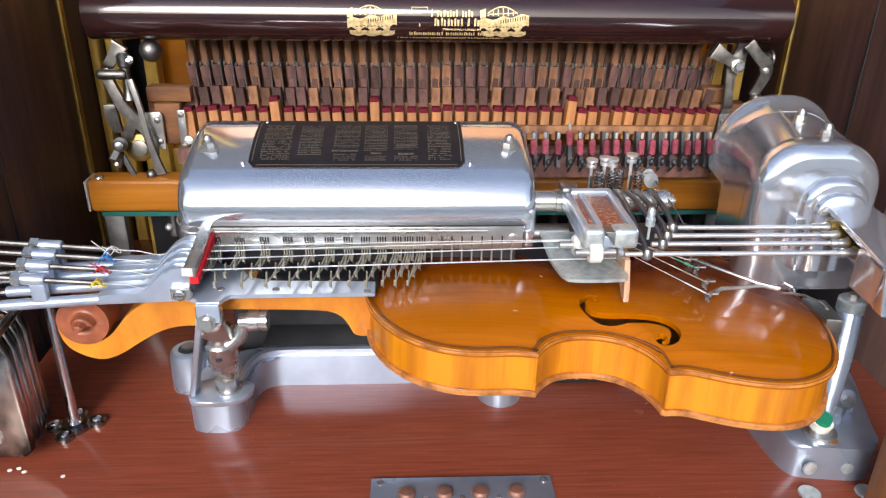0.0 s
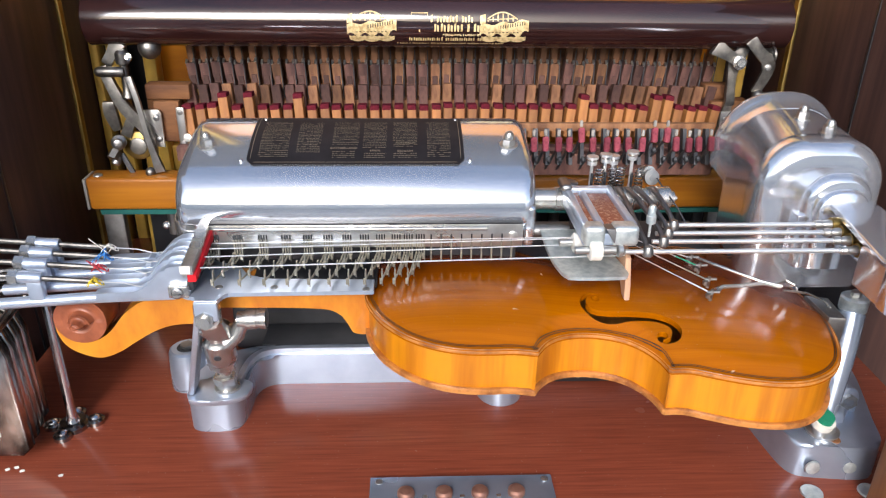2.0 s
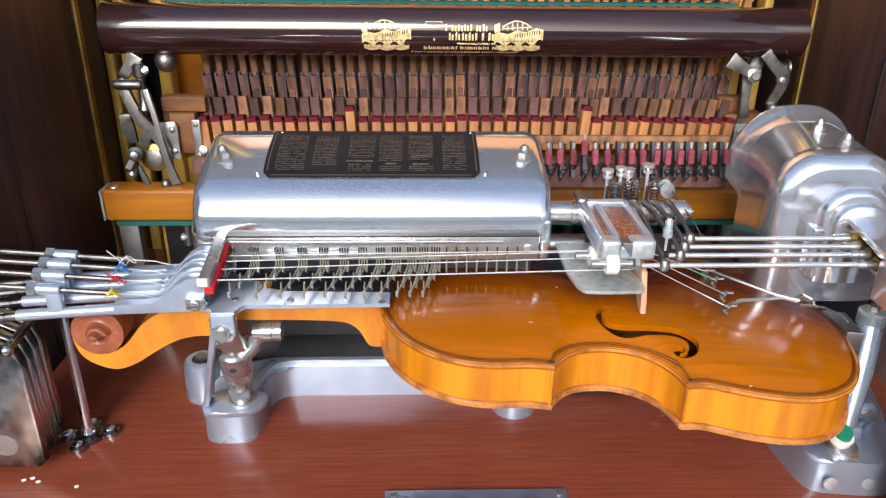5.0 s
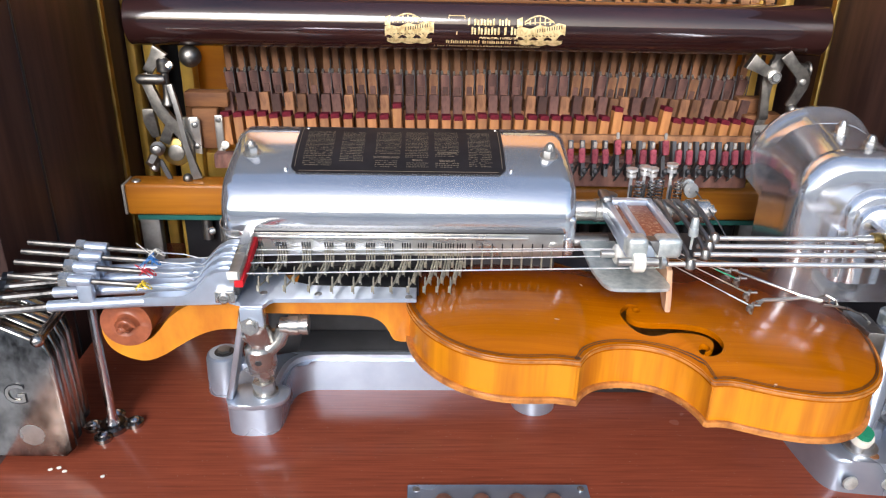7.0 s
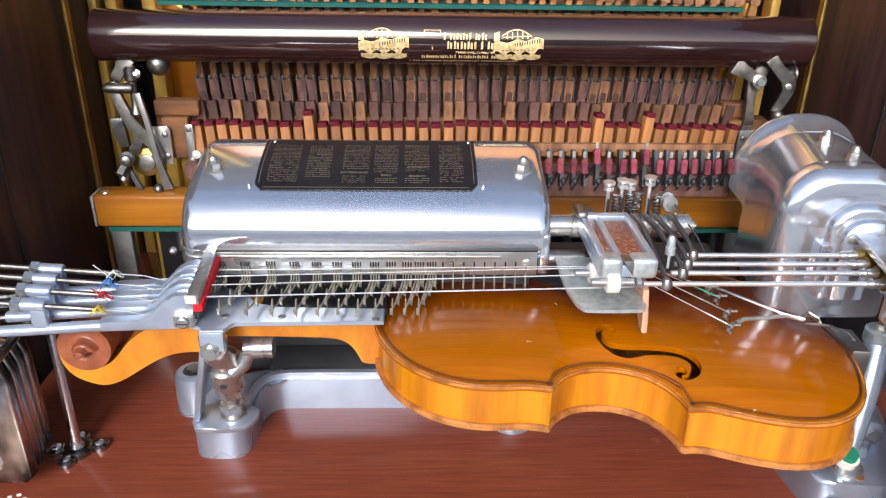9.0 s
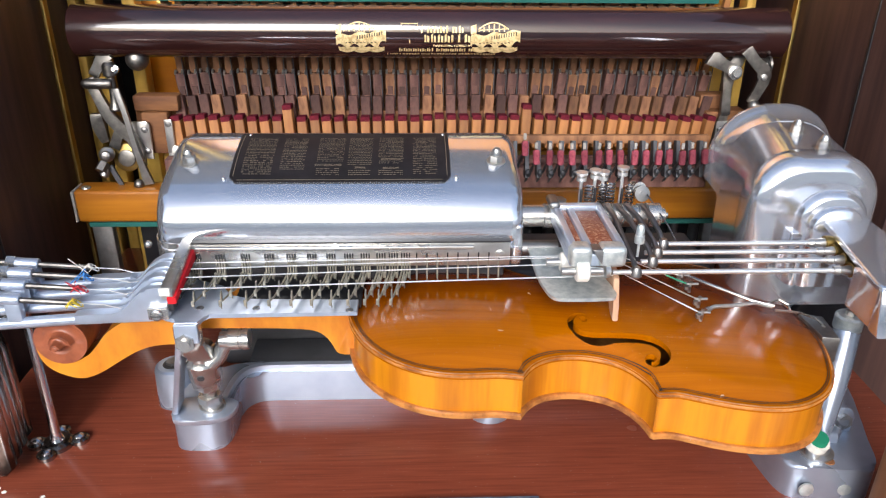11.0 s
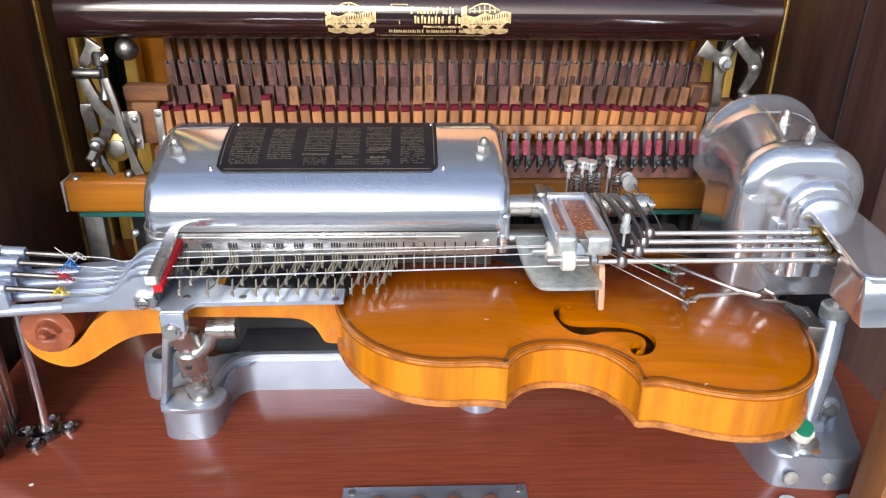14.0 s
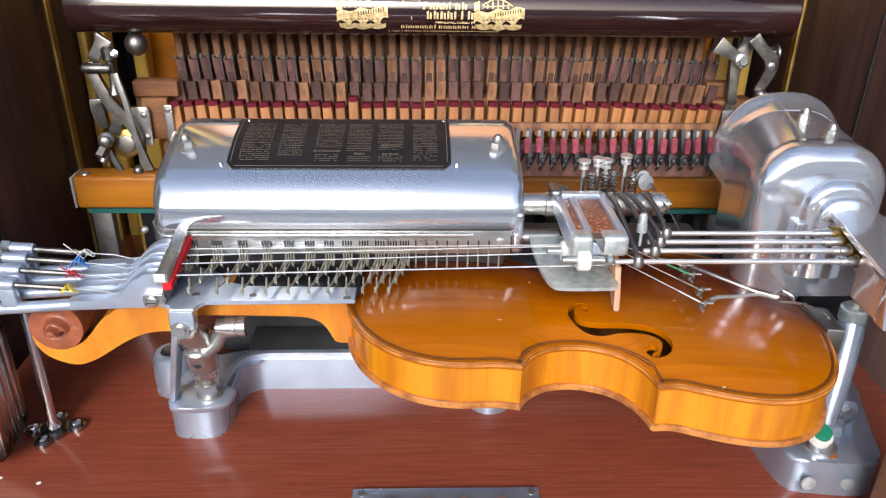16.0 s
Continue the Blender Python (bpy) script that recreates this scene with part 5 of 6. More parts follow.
part("barrel", leaned(lathe(B(), (-0.1480, 0.523, 0.0785), (0.03, 0, 1), [(0, 0.0115), (0.002, 0.0120), (0.020, 0.0120), (0.022, 0.0100), (0.025, 0.0085), (0.036, 0.0085)], 26)), NICKEL, clamp)
part("set_screw", leaned(lathe(B(), (-0.1475, 0.5113, 0.089), (0, -1, 0), [(0, 0.0028), (0.001, 0.0024)], 12)), DARKIRON, clamp)
part("collar", leaned(lathe(B(), (-0.1470, 0.520, 0.1130), (0, 0, 1), [(0, 0.011), (0.002, 0.0125), (0.006, 0.0125), (0.008, 0.010)], 24)), NICKEL, clamp)
part("yoke", prism(B(), [(p.x, p.y) for p in smooth_line([(-0.1485, 0.146, 0), (-0.1455, 0.138, 0), (-0.1395, 0.1355, 0), (-0.1335, 0.138, 0), (-0.1315, 0.146, 0), (-0.1325, 0.1585, 0), (-0.148, 0.1585, 0)], 3, True)], "y", 0.4945, 0.501, 0.0015, 2), NICKEL, clamp)
part("arm", prism(B(), [(0.498, 0.140), (0.503, 0.140), (0.520, 0.122), (0.534, 0.119), (0.534, 0.114), (0.514, 0.116)], "x", -0.149, -0.1315, 0.0015, 2), NICKEL, clamp)
part("bolt", hexnut(B(), (-0.1405, 0.4928, 0.1470), (0, -1, 0), 0.0070, 0.0045), NICKEL, clamp)
part("bolt_end", rod(B(), (-0.1405, 0.4888, 0.1470), (-0.1405, 0.4860, 0.1470), 0.0042), NICKEL, clamp)
part("side_clamp", lathe(B(), (-0.126, 0.522, 0.1290), (1, 0, 0.03), [(0, 0.0060), (0.006, 0.0060), (0.0065, 0.0078), (0.014, 0.0078), (0.0145, 0.0070), (0.016, 0.0070), (0.0165, 0.0078), (0.021, 0.0078)], 24), NICKEL, clamp)
part("curved_link", sweep(B(), [(-0.136, 0.52, 0.110), (-0.128, 0.522, 0.116), (-0.124, 0.523, 0.126)], [0.007, 0.006, 0.006], 12), NICKEL, clamp)

# button plate let into the deck
bp_ = thing("button_plate", (0.04, 0.455, DECK), "worn grey metal plate with four copper push buttons", "button panel")
part("plate", box(B(), (0.0395, 0.453, DECK + 0.001), (0.140, 0.066, 0.003), 0.001), SATIN, bp_)
for x in (-0.003, 0.0255, 0.0525, 0.080):
    part("button", lathe(B(), (x, 0.4665, DECK + 0.002), (0, 0, 1), [(0, 0.0066), (0.0035, 0.0064), (0.0050, 0.0050), (0.0056, 0.002)], 24), BUTTON, bp_, "worn copper push button")
for x in (0.0115, 0.0390, 0.0665):
    part("numeral_bar", box(B(), (x, 0.464, DECK + 0.0026), (0.0035, 0.0030, 0.0003)), NICKEL, bp_)
for x in (-0.0235, 0.1035):
    part("screw", lathe(B(), (x, 0.4805, DECK + 0.002), (0, 0, 1), [(0, 0.0030), (0.001, 0.0028)], 16), NICKEL, bp_)
for x in (0.306, 0.351):
    solid("stud_cap", lathe(B(), (x, 0.462, DECK), (0, 0, 1), [(0, 0.0085), (0.0015, 0.008), (0.002, 0.005)], 22), FROST, (x, 0.462, DECK), "flat bright round cap on the deck", "cap", "round caps on the deck")

rng = random.Random(21)
for x, y in ((-0.312, 0.505), (-0.306, 0.507), (-0.300, 0.503), (-0.291, 0.552), (-0.268, 0.497)):
    cb = B()
    bmesh.ops.create_icosphere(cb, subdivisions=1, radius=0.0015)
    for v in cb.verts:
        v.co = Vector((v.co.x * rng.uniform(0.8, 1.8) + x, v.co.y * rng.uniform(0.7, 1.3) + y, max(0, v.co.z * 0.5 + 0.0005) + DECK))
    solid("crumb", cb, WHITE, (x, y, DECK), "small pale paper crumb lying on the deck", "crumb", "crumbs on the deck")

# ---- piano action ----
N = 44
PITCH = 0.01288
X0 = -0.2275
unit = thing("action_unit", (0, 0.82, 0.19), "wooden piano action unit with a maroon felt-topped block", "piano action", "units of the piano action")


def slab(w, pts, bev=0.0006):
    return prism(B(), pts, "x", -w / 2, w / 2, bev, 1)


blk = part("block", slab(0.0096, [(0.810, 0.180), (0.824, 0.177), (0.828, 0.208), (0.8145, 0.2095)]), HAMMERWOOD, unit)
part("felt", slab(0.0094, [(0.8140, 0.2092), (0.8285, 0.2078), (0.8290, 0.2125), (0.8150, 0.2140)]), MAROON, blk, "maroon felt cap")
part("guide", slab(0.0098, [(0.838, 0.205), (0.850, 0.205), (0.850, 0.2275), (0.840, 0.2290)]), OLDWOOD, unit)
part("rear_block", prism(B(), [(-0.0046, 0.219), (-0.0047, 0.2255), (-0.0034, 0.2280), (-0.0048, 0.2310), (-0.0049, 0.2490), (-0.0030, 0.2492), (-0.0026, 0.2470), (0.0026, 0.2470), (0.0030, 0.2492), (0.0049, 0.2490), (0.0048, 0.2310), (0.0034, 0.2280), (0.0047, 0.2255), (0.0046, 0.219)], "y", 0.862, 0.877, 0.0006, 1), OLDWOOD, unit)
for dx in (-0.0036, 0.0036):
    part("pin", rod(B(), (dx, 0.8610, 0.2478), (dx, 0.8655, 0.2505), 0.0013, seg=8), NICKEL, unit)
part("cleft", slab(0.0030, [(0.8612, 0.2205), (0.8625, 0.2205), (0.8625, 0.2290), (0.8612, 0.2300)], 0.0004), BLACKPAINT, unit, "dark cleft with a copper pin")
part("cleft_pin", rod(B(), (-0.0022, 0.8608, 0.2245), (0.0022, 0.8608, 0.2245), 0.0009, seg=8), BUTTON, unit)
part("check_wire", rod(B(), (0.0056, 0.852, 0.205), (0.0050, 0.866, 0.262), 0.00055, seg=6), DARKIRON, unit)
part("shank", slab(0.0072, [(0.869, 0.246), (0.877, 0.246), (0.884, 0.318), (0.876, 0.318)]), MIDWOOD, unit)
part("butt_tip", slab(0.0060, [(0.8605, 0.220), (0.866, 0.218), (0.866, 0.235), (0.8615, 0.234)]), OLDWOOD, unit)
head = part("hammer_head", slab(0.0100, [(0.866, 0.330), (0.882, 0.330), (0.886, 0.352), (0.868, 0.352)]), MIDWOOD, unit, "pale worn head")
part("head_tail", slab(0.0065, [(0.868, 0.318), (0.876, 0.318), (0.876, 0.332), (0.868, 0.332)]), HAMMERWOOD, unit)
units = []
rngu = random.Random(33)
for i in range(N):
    x = X0 + i * PITCH
    lean = 14.0 * (x - 0.04)
    tilt = lean * (1.6 if x < 0.04 else 2.5) + rngu.uniform(-1.6, 1.6)
    m = Matrix.Translation((x + rngu.uniform(-0.0006, 0.0006), 0.82 + rngu.uniform(-0.001, 0.001), 0.19 + rngu.uniform(-0.0012, 0.0012))) @ Matrix.Rotation(radians(tilt), 4, "Y")
    if i == 0:
        first = m
        units.append(unit)
    else:
        units.append(copy_thing(unit, m))
unit.matrix_basis = first
rngc = random.Random(11)
for u in units:
    for ch in u.children:
        if ch.name.startswith(("rear_block", "guide")) and rngc.random() < 0.38:
            me = ch.data.copy()
            me.materials[0] = MIDWOOD
            ch.data = me

rail = thing("action_rail", (0.04, 0.855, 0.19), "worn brown wooden rail carrying the action", "rail")
part("rail", box(B(), (0.05, 0.857, 0.196), (0.66, 0.020, 0.030), 0.002), RAILWOOD, rail)
part("back_rail", box(B(), (0.05, 0.897, 0.270), (0.57, 0.008, 0.18), 0.002), RAILWOOD, rail)
part("end_block", box(B(), (-0.2535, 0.834, 0.1920), (0.027, 0.016, 0.044), 0.002), RAILWOOD, rail, "worn brown end block")
part("end_rail", box(B(), (-0.2510, 0.838, 0.2230), (0.046, 0.018, 0.016), 0.002), RAILWOOD, rail, "worn brown rail end")
part("end_block", box(B(), (0.3400, 0.838, 0.1920), (0.020, 0.016, 0.044), 0.002), RAILWOOD, rail, "worn brown end block")
part("end_rail", box(B(), (0.3400, 0.850, 0.2220), (0.030, 0.018, 0.016), 0.002), RAILWOOD, rail, "worn brown rail end")
part("lower_rail", box(B(), (0.05, 0.802, 0.166), (0.58, 0.014, 0.016), 0.002), OLDWOOD, rail)
for cx, dxs in ((-0.2690, 1), (0.3490, -1)):
    part("end_plate", prism(B(), [(cx - 0.011, 0.168), (cx + 0.011, 0.166), (cx + 0.0115, 0.203), (cx + 0.009, 0.207), (cx - 0.011, 0.206)], "y", 0.8190, 0.8225, 0.001, 2), NICKEL, rail)
    for dz, dx_ in ((0.198, 0.006), (0.175, 0.0065), (0.176, -0.005)):
        part("end_screw", lathe(B(), (cx + dxs * dx_, 0.8190, dz), (0, -1, 0), [(0, 0.0034), (0.0012, 0.0030), (0.0018, 0.0015)], 12), STEEL, rail)
part("corner_plate", box(B(), (-0.2345, 0.8095, 0.190), (0.0085, 0.003, 0.044), 0.0012), NICKEL, rail)
for z in (0.207, 0.174):
    part("corner_screw", lathe(B(), (-0.2345, 0.8080, z), (0, -1, 0), [(0, 0.0030), (0.001, 0.0028), (0.0014, 0.0012)], 12), STEEL, rail)
part("eyelet", lathe(B(), (-0.2295, 0.8085, 0.180), (0, -1, 0.2), [(0, 0.0045), (0.002, 0.0042), (0.0022, 0.002)], 14), NICKEL, rail)
part("felt_strip", box(B(), (0.035, 0.868, 0.3235), (0.60, 0.02, 0.004)), TEAL, rail, "teal felt strip")

lever = thing("damper_lever", (0, 0.70, 0.18), "steel lever with a pink felt damper tip", "damper lever", "pink-tipped levers")
part("pad", slab(0.0058, [(0.6950, 0.2015), (0.7000, 0.1995), (0.7025, 0.2130), (0.6980, 0.2145)], 0.0011), PINK, lever, "pink felt pad")
part("tip", box(B(), (0, 0.7015, 0.2175), (0.0030, 0.003, 0.0060), 0.0010), TIPGREY, lever, "pale worn tip")
lv = B()
sweep(lv, [(-0.002, 0.700, 0.2020), (-0.003, 0.706, 0.194), (-0.006, 0.722, 0.176)], 0.0011, 6)
sweep(lv, [(0.003, 0.702, 0.2120), (0.0015, 0.712, 0.198), (-0.002, 0.727, 0.178)], 0.0008, 6)
part("stem", lv, STEEL, lever)
part("foot", ball(B(), (-0.005, 0.712, 0.1885), 0.0030, 8), DARKIRON, lever)
levers = [lever]
LEVER_TILT = [rngu.uniform(-3, 2) for k in range(16)]
for k in range(1, 16):
    levers.append(copy_thing(lever, pose(0.1165 + k * 0.01108, 0.70, 0.18 + rngu.uniform(-0.001, 0.001), 0, LEVER_TILT[k], 0)))
lever.matrix_basis = pose(0.1165, 0.70, 0.18, 0, LEVER_TILT[0], 0)
comb = thing("lever_bank", (0.19, 0.74, 0.16), "dark comb of steel levers below the felt pads", "lever bank")
part("bar", box(B(), (0.20, 0.735, 0.177), (0.20, 0.012, 0.022), 0.002), OLDWOOD, comb)
part("slat_rail", box(B(), (0.20, 0.741, 0.212), (0.20, 0.006, 0.008), 0.001), MIDWOOD, comb)
for k in range(17):
    x = 0.111 + k * 0.01108
    part("tooth", prism(B(), [(0.715, 0.182), (0.727, 0.180), (0.735, 0.212), (0.728, 0.214)], "x", x - 0.0018, x + 0.0018), DARKIRON, comb)

# rolling front rail above the action
roll = thing("front_roll", (0.035, 0.832, 0.295), "dark polished rosewood roll with gilt decals", "wooden roll")
RZ, RY, RR = 0.3045, 0.832, 0.0255
part("cylinder", lathe(B(), (-0.3185, RY, RZ), (1, 0, 0), [(0, RR - 0.001), (0.001, RR), (0.7115, RR), (0.7125, RR - 0.001)], 64), ROLLWOOD, roll)


def on_roll(bm, x0_, x1_, lo0, lo1, up0, up1, lift=0.0003):
    """Lays a four-sided patch on the roll: its lower and upper rims run from x0 to x1."""
    n = max(1, math.ceil(max(up0 - lo0, up1 - lo1) / 0.002))
    prev = None
    for k in range(n + 1):
        row = []
        for x, lo_, up_ in ((x0_, lo0, up0), (x1_, lo1, up1)):
            a = (lo_ + (up_ - lo_) * k / n) / RR
            row.append(bm.verts.new((x, RY - (RR + lift) * math.cos(a), RZ + (RR + lift) * math.sin(a))))
        if prev:
            bm.faces.new((prev[0], prev[1], row[1], row[0]))
        prev = row


def banner(cx):
    """A gilt ribbon with ragged ends."""
    bm = B()
    n = 24
    for k in range(n):
        x0_, x1_ = cx - 0.0245 + 0.049 * k / n, cx - 0.0245 + 0.049 * (k + 1) / n

        def lo_(j):
            return -0.0095 + 0.0022 * math.sin(j * 0.9) + (0.003 if j > 20 else 0)

        def up_(j):
            return 0.0005 + 0.0055 * (j / n) + 0.0012 * math.sin(j * 0.7)
        on_roll(bm, x0_, x1_, lo_(k), lo_(k + 1), up_(k), up_(k + 1))
    return bm


def crest(cx):
    """The gilt piano-like crest above the ribbon."""
    bm = B()
    for k in range(12):
        x0_, x1_ = cx - 0.017 + 0.030 * k / 12, cx - 0.017 + 0.030 * (k + 1) / 12
        h0, h1 = (0.0075 + 0.0065 * math.sin(math.pi * j / 12) for j in (k, k + 1))
        on_roll(bm, x0_, x1_, h0 - 0.0014, h1 - 0.0014, h0, h1)
        if k % 2 == 0:
            on_roll(bm, x0_, x0_ + 0.0011, 0.0045, 0.0045, h0 - 0.002, h0 - 0.002)
    on_roll(bm, cx - 0.016, cx + 0.012, 0.0055, 0.0070, 0.0063, 0.0078)
    on_roll(bm, cx - 0.0245, cx - 0.019, 0.002, 0.002, 0.0095, 0.0115)
    return bm


def leafwork(cx):
    """Curled gilt leaves that hang below the ribbon."""
    bm = B()
    for k in range(18):
        x0_, x1_ = cx - 0.0225 + 0.045 * k / 18, cx - 0.0225 + 0.045 * (k + 1) / 18
        lo_, lo2 = (-0.0150 - 0.0024 * math.sin(math.pi * (j % 6) / 6) - 0.0012 * math.sin(math.pi * j / 18) for j in (k, k + 1))
        on_roll(bm, x0_, x1_, lo_, lo2, -0.0106 - 0.0008 * (k % 2), -0.0106 - 0.0008 * ((k + 1) % 2))
    bmesh.ops.remove_doubles(bm, verts=bm.verts, dist=0.00002)
    return bm


def ribbon_bars(cx):
    """Small dark upright bars in a row on the ribbon."""
    bm = B()
    for k in range(11):
        x = cx - 0.004 + 0.0024 * k
        on_roll(bm, x, x + 0.0009, -0.0030 + 0.0004 * k, -0.0030 + 0.0004 * k, 0.0006 + 0.0004 * k, 0.0007 + 0.0004 * k, 0.0005)
    for k in range(9):
        x = cx - 0.016 + 0.0036 * k
        on_roll(bm, x, x + 0.0020, -0.0072 + 0.0006 * (k % 3), -0.0068, -0.0064 + 0.0006 * (k % 3), -0.0060, 0.0005)
    return bm


for cx in (-0.0350, 0.0970):
    part("gilt_banner", banner(cx), GOLD, roll, "gilt ribbon decal")
    part("gilt_crest", crest(cx), GOLD, roll, "gilt crest decal")
    part("gilt_leafwork", leafwork(cx), GOLD, roll, "gilt leafwork decal")
    part("ribbon_bars", ribbon_bars(cx), ROLLWOOD, roll, "dark worn bars on the gilt ribbon")
sh = B()
for x0_, x1_, p, q in ((0.004, 0.0125, 0.0125, -0.004), (0.0125, 0.0205, -0.004, 0.0125)):
    on_roll(sh, x0_, x1_, p - 0.003, q - 0.003, p, q)
on_roll(sh, 0.004, 0.0205, 0.0117, 0.0117, 0.0125, 0.0125)
part("gilt_shield", sh, GOLD, roll, "gilt shield outline")
wb = B()
rg = random.Random(8)
for s0, s1, xa, xb, step in ((0.0030, 0.0092, 0.0235, 0.066, 0.0062), (-0.0060, 0.0014, 0.0270, 0.084, 0.0066), (-0.0165, -0.0126, 0.002, 0.088, 0.0046), (-0.0212, -0.0194, -0.010, 0.098, 0.0031)):
    x = xa
    while x < xb:
        w_ = step * rg.uniform(0.70, 0.84)
        t = (s1 - s0) * 0.24
        on_roll(wb, x, x + w_ * 0.40, s0, s0 + t * 0.4, s1, s1 + t * rg.uniform(0, 1))
        if rg.random() > 0.2:
            on_roll(wb, x + w_ * 0.60, x + w_, s0 + t * 0.3, s0, s1 - t * 0.3, s1 - t * 0.7)
        x += step
tagged(part("gilt_lettering", wb, GOLD, roll, "gilt lettering in four worn lines"), kind="stuff")
a = -0.0090 / RR
lettering("MANUFACTURED BY", 0.0042, Matrix.Translation((0.055, RY - (RR + 0.0004) * math.cos(a), RZ + (RR + 0.0004) * math.sin(a))) @ pose(0, 0, 0, 90 + math.degrees(a), 0, 0), GOLD, roll)

# lever work at both ends of the action
def flat_bar(bm, pts, widths, y0, y1):
    """A curved flat lever in the x-z plane, its width given point by point."""
    line = smooth_line([(x, z, w) for (x, z), w in zip(pts, widths)], 5)
    left, right = [], []
    for i, p in enumerate(line):
        d = line[min(i + 1, len(line) - 1)] - line[max(i - 1, 0)]
        n_ = Vector((-d.y, d.x)).normalized() * p.z / 2
        left.append((p.x + n_.x, p.y + n_.y))
        right.append((p.x - n_.x, p.y - n_.y))
    return prism(bm, left + right[::-1], "y", y0, y1, 0.0012, 2)


rl = thing("rail_linkage", (0.350, 0.83, 0.21), "pale grey steel bell crank with a coil spring", "linkage")
part("arm", flat_bar(B(), [(0.318, 0.276), (0.332, 0.268), (0.346, 0.261)], (0.017, 0.012, 0.011), 0.812, 0.820), AGEDSTEEL, rl)
part("crank", flat_bar(B(), [(0.353, 0.286), (0.351, 0.272), (0.345, 0.259), (0.344, 0.245), (0.345, 0.230), (0.347, 0.212)], (0.012, 0.013, 0.015, 0.010, 0.009, 0.010), 0.8205, 0.826), AGEDSTEEL, rl)
part("bent_strap", flat_bar(B(), [(0.352, 0.284), (0.363, 0.272), (0.376, 0.259), (0.373, 0.245), (0.366, 0.229)], (0.012, 0.011, 0.013, 0.011, 0.010), 0.808, 0.8115), AGEDSTEEL, rl)
part("pivot", lathe(B(), (0.345, 0.8115, 0.260), (0, -1, 0.1), [(0, 0.0075), (0.002, 0.0072), (0.003, 0.0045), (0.006, 0.0040)], 18), NICKEL, rl)
part("spring", sweep(B(), [(0.367 + 0.012 * a / 30, 0.815 + 0.0058 * math.cos(a), 0.2675 + 0.0058 * math.sin(a)) for a in [j * 0.5 for j in range(61)]], 0.0011, 6), AGEDSTEEL, rl)
part("spring_cup", lathe(B(), (0.379, 0.815, 0.2675), (1, 0, 0.05), [(0, 0.0085), (0.002, 0.0088), (0.003, 0.006)], 20), AGEDSTEEL, rl)
part("knob", ball(B(), (0.369, 0.8075, 0.2265), 0.0065, 14), AGEDSTEEL, rl)
part("strap_screw", lathe(B(), (0.3745, 0.808, 0.2560), (0, -1, 0.1), [(0, 0.0036), (0.0015, 0.0032), (0.002, 0.0015)], 12), NICKEL, rl)
part("foot_bar", flat_bar(B(), [(0.347, 0.216), (0.342, 0.190), (0.338, 0.142)], (0.009, 0.009, 0.008), 0.822, 0.826), AGEDSTEEL, rl)

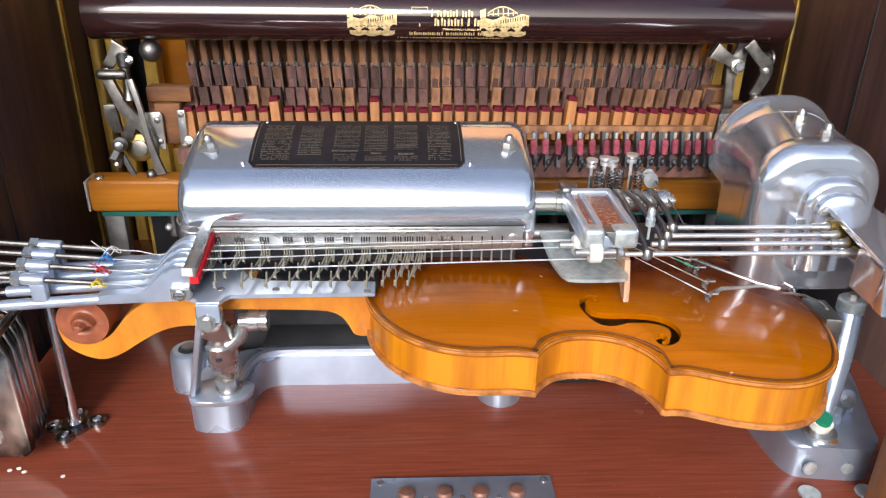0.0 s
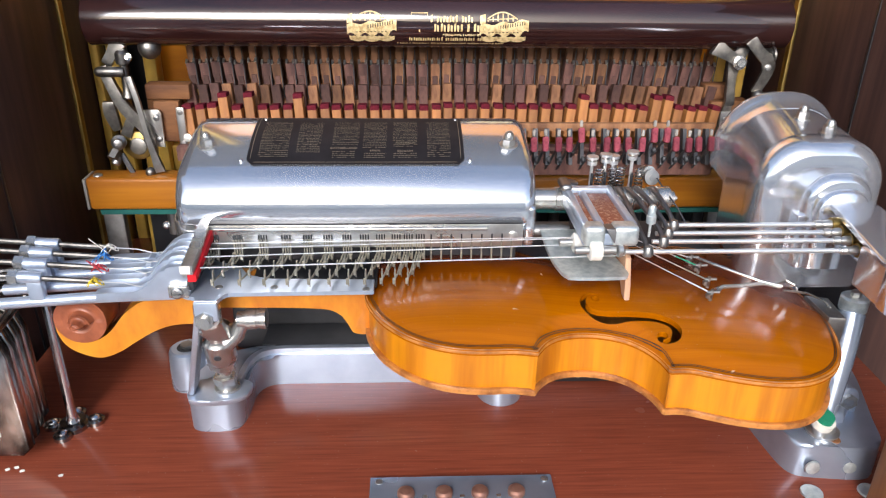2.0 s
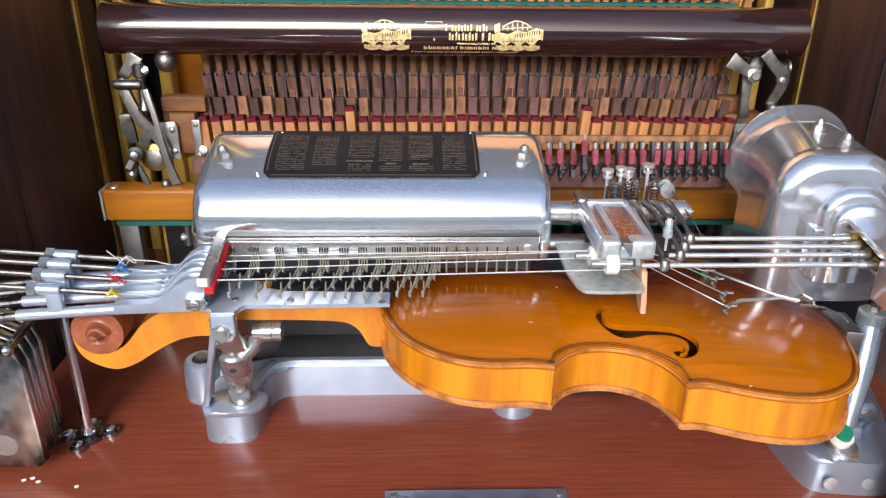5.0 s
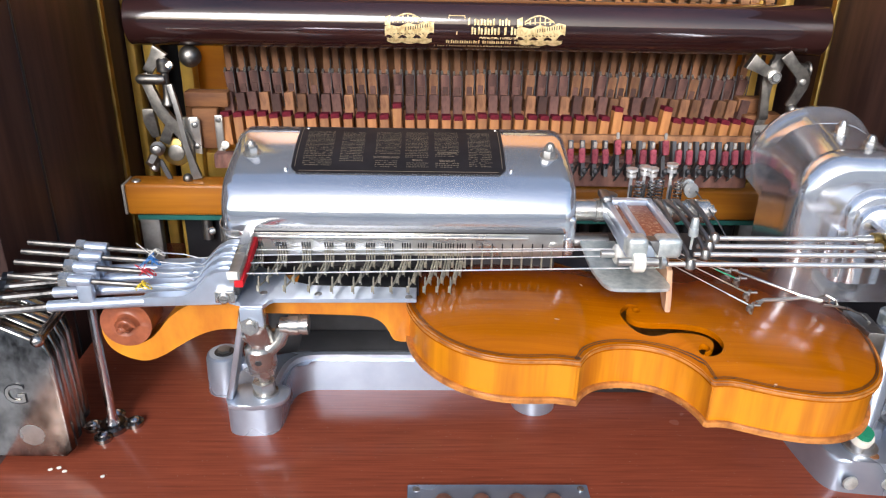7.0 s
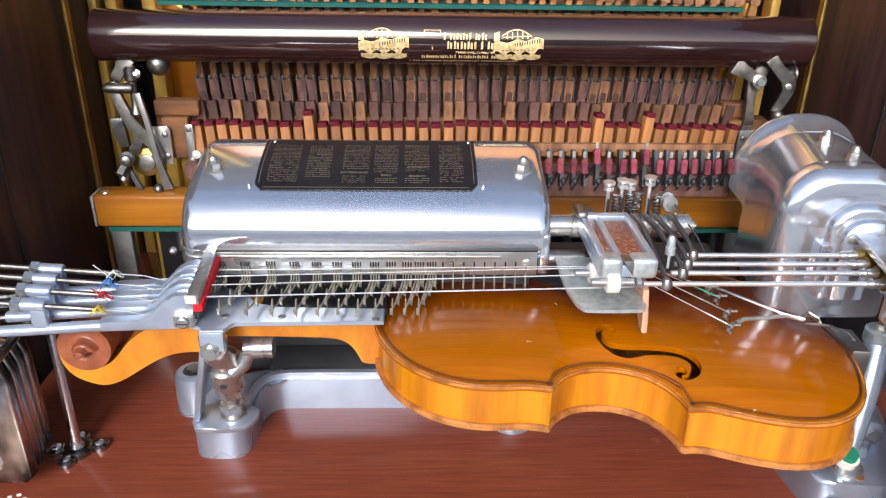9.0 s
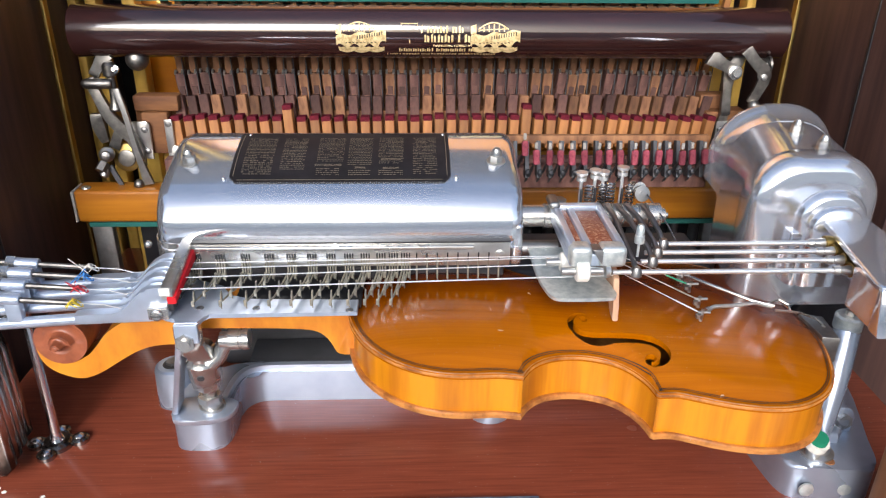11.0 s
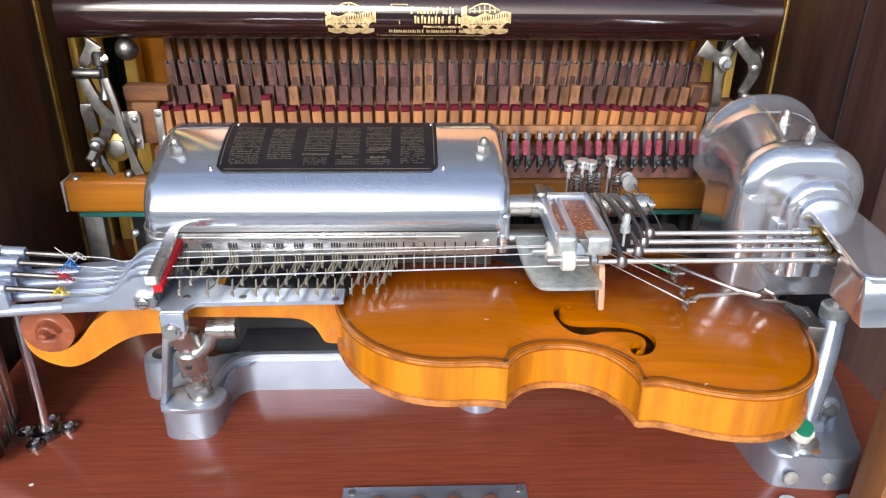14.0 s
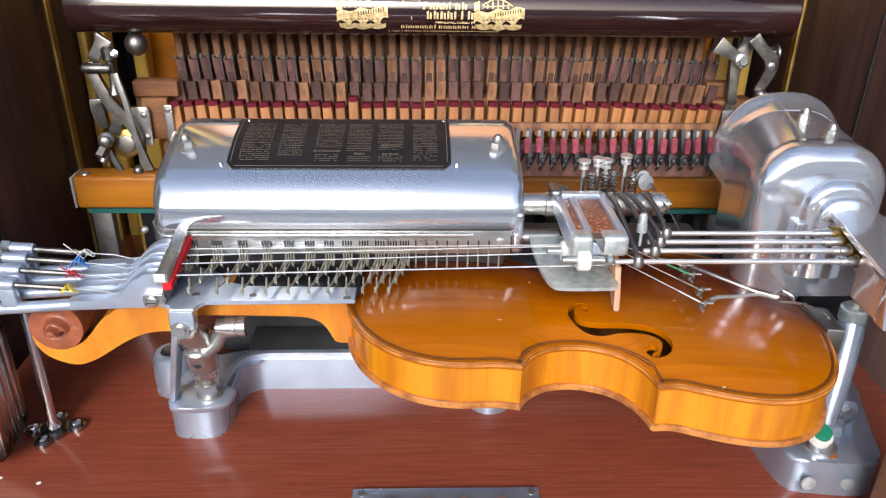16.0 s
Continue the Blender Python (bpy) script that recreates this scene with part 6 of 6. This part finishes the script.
for s, ox in ((1, -0.300),):
    lw = thing("rail_linkage", (ox, 0.83, 0.14), "grey steel bell-crank linkage with pins and screws", "linkage")

    def X(v):
        return ox + s * v

    def XZ(*pts):
        return [(X(a), b) for a, b in pts]
    part("crank", flat_bar(B(), XZ((-0.0074, 0.2530), (-0.0016, 0.2329), (0.0068, 0.2127), (0.0184, 0.1973), (0.0278, 0.1848), (0.0310, 0.1600)), (0.010, 0.0105, 0.0125, 0.012, 0.011, 0.008), 0.812, 0.818), AGEDSTEEL, lw)
    part("thin_lever", flat_bar(B(), XZ((0.0195, 0.2440), (0.0245, 0.2179), (0.0285, 0.187), (0.0330, 0.162), (0.0370, 0.1420)), (0.006, 0.0055, 0.005, 0.007, 0.011), 0.806, 0.810), STEEL, lw)
    part("upper_arm", flat_bar(B(), XZ((0.0100, 0.2760), (0.0030, 0.2660), (-0.0060, 0.2530)), (0.016, 0.011, 0.010), 0.820, 0.826), AGEDSTEEL, lw)
    part("pin", lathe(B(), (X(-0.0142), 0.810, 0.2480), (s, 0, 0), [(0, 0.0020), (0.002, 0.0042), (0.005, 0.0052), (0.028, 0.0052), (0.030, 0.004)], 16), AGEDSTEEL, lw)
    part("bell_screw", lathe(B(), (X(0.0142), 0.814, 0.2200), (0, 0, 1), [(0, 0.0060), (0.002, 0.0068), (0.006, 0.0050), (0.012, 0.0038), (0.034, 0.0038), (0.036, 0.0068), (0.046, 0.0068), (0.049, 0.004)], 18), AGEDSTEEL, lw)
    part("round_boss", ball(B(), (X(0.0380), 0.828, 0.2687), 0.0115, 18), AGEDSTEEL, lw)
    part("boss_screw", lathe(B(), (X(0.0210), 0.812, 0.2620), (0, -1, 0.2), [(0, 0.0042), (0.003, 0.004), (0.0035, 0.002), (0.006, 0.002)], 12), CHROME, lw)
    part("side_arm", flat_bar(B(), XZ((-0.0115, 0.2140), (-0.0105, 0.2000), (-0.0063, 0.1830)), (0.011, 0.013, 0.008), 0.822, 0.828), AGEDSTEEL, lw)
    part("strut", flat_bar(B(), XZ((0.0150, 0.2050), (0.0090, 0.1920), (0.0025, 0.1780)), (0.009, 0.010, 0.011), 0.818, 0.822), AGEDSTEEL, lw)
    part("knuckle", lathe(B(), (X(-0.0030), 0.814, 0.1740), (0.2, -1, 0.1), [(0, 0.0075), (0.006, 0.0078), (0.008, 0.005), (0.013, 0.0045), (0.014, 0.002)], 14), STEEL, lw)
    part("knuckle_nut", hexnut(B(), (X(-0.0060), 0.810, 0.1650), (-0.3 * s, -0.6, -0.6), 0.0062, 0.010), AGEDSTEEL, lw)
    part("wing_nut", lathe(B(), (X(-0.0040), 0.808, 0.1600), (-0.5 * s, -0.3, -1), [(0, 0.0035), (0.004, 0.0045), (0.008, 0.0050), (0.010, 0.003)], 12), STEEL, lw)
    part("bracket_ring", lathe(B(), (X(0.0137), 0.826, 0.1670), (0, -1, 0.1), [(0, 0.0150), (0.005, 0.0150), (0.006, 0.0135)], 24), BRASS, lw, "gilt round bracket")
    part("bracket_screw", lathe(B(), (X(0.0137), 0.820, 0.1670), (0, -1, 0.1), [(0, 0.0092), (0.0015, 0.0088), (0.002, 0.007)], 20), AGEDSTEEL, lw)
    part("drop_rod", flat_bar(B(), XZ((-0.0020, 0.1620), (0.0070, 0.1400)), (0.0050, 0.0050), 0.810, 0.813), DARKIRON, lw)
    part("foot_screw", ball(B(), (X(0.0270), 0.806, 0.1430), 0.0055, 12), AGEDSTEEL, lw)


# ---- what moves ----
def motions():
    up, down = 0.0, -0.0085
    states = [(0.0, up), (0.6, up), (0.75, down), (2.2, down), (2.4, up), (3.8, up), (4.0, down), (4.9, down), (5.1, up), (7.15, up), (7.4, down), (11.75, down), (11.97, up), (16.0, up)]
    walk(roll, [(t, pose(0.035, 0.832, 0.295 + d)) for t, d in states])
    # notes: which block rises, and when
    played = {2: [14.5], 3: [2], 5: [1, 1.5, 2, 2.5, 3, 7.5, 8, 8.5, 14, 14.5], 6: [14.5], 7: [0, 12.5, 15], 8: [10.1, 14, 14.5], 9: [1, 1.5, 2, 2.5, 3, 3.5, 4, 4.6, 6.1, 8.5, 9, 11.0, 11.5, 12.5, 13], 10: [9.6], 11: [1.5, 8, 12, 15, 15.5], 12: [3, 5.1], 13: [2.5, 3.5, 13.5, 15.5], 14: [7, 10.6, 15.5, 16], 15: [0, 2.5, 5.6], 17: [4], 19: [0.5, 12.5], 26: [1.5, 4, 4.6], 27: [14.5], 28: [11.0, 13.5], 31: [0, 5.1, 10.6], 32: [1, 2, 2.5, 4, 7, 8.5, 9, 12], 33: [1.5, 3.5, 5.6, 8, 9.6, 15.5], 34: [12, 12.5, 13.5], 36: [0.5, 7, 9, 10.1], 37: [6.1], 38: [2, 8.5], 39: [1, 1.5, 2, 8, 8.5]}
    lift = 0.0115
    for i, times in played.items():
        block = next(c for c in units[i].children if c.name.startswith("block"))
        keys = {0.0: 0.0, 16.0: 0.0}
        for t in times:
            keys.pop(0.0 if t < 0.2 else -1, None)
            for dt, h in ((-0.24, 0.0), (-0.10, 1.0), (0.10, 1.0), (0.26, 0.0)):
                k = round(t + dt, 2)
                if 0.0 <= k <= 16.0:
                    near = [q for q in keys if abs(q - k) < 0.13 and q not in (0.0, 16.0)]
                    if h == 1.0:
                        for q in near:
                            del keys[q]
                        keys[k] = h
                    elif not near:
                        keys[k] = h
            if t < 0.2:
                keys[0.0] = 1.0
            if t > 15.8:
                keys[16.0] = 0.5
        rows = sorted(keys.items())
        walk(block, [(t, pose(0, 0, lift * h)) for t, h in rows])
        x = X0 + i * PITCH
        j = round((x * 0.846 + 0.0065 - 0.1165) / 0.01108)
        if 0 <= j < len(levers):
            lx = 0.1165 + j * 0.01108
            walk(levers[j], [(t, pose(lx, 0.70, 0.18 + 0.009 * h, 0, LEVER_TILT[j], 0)) for t, h in rows])


motions()
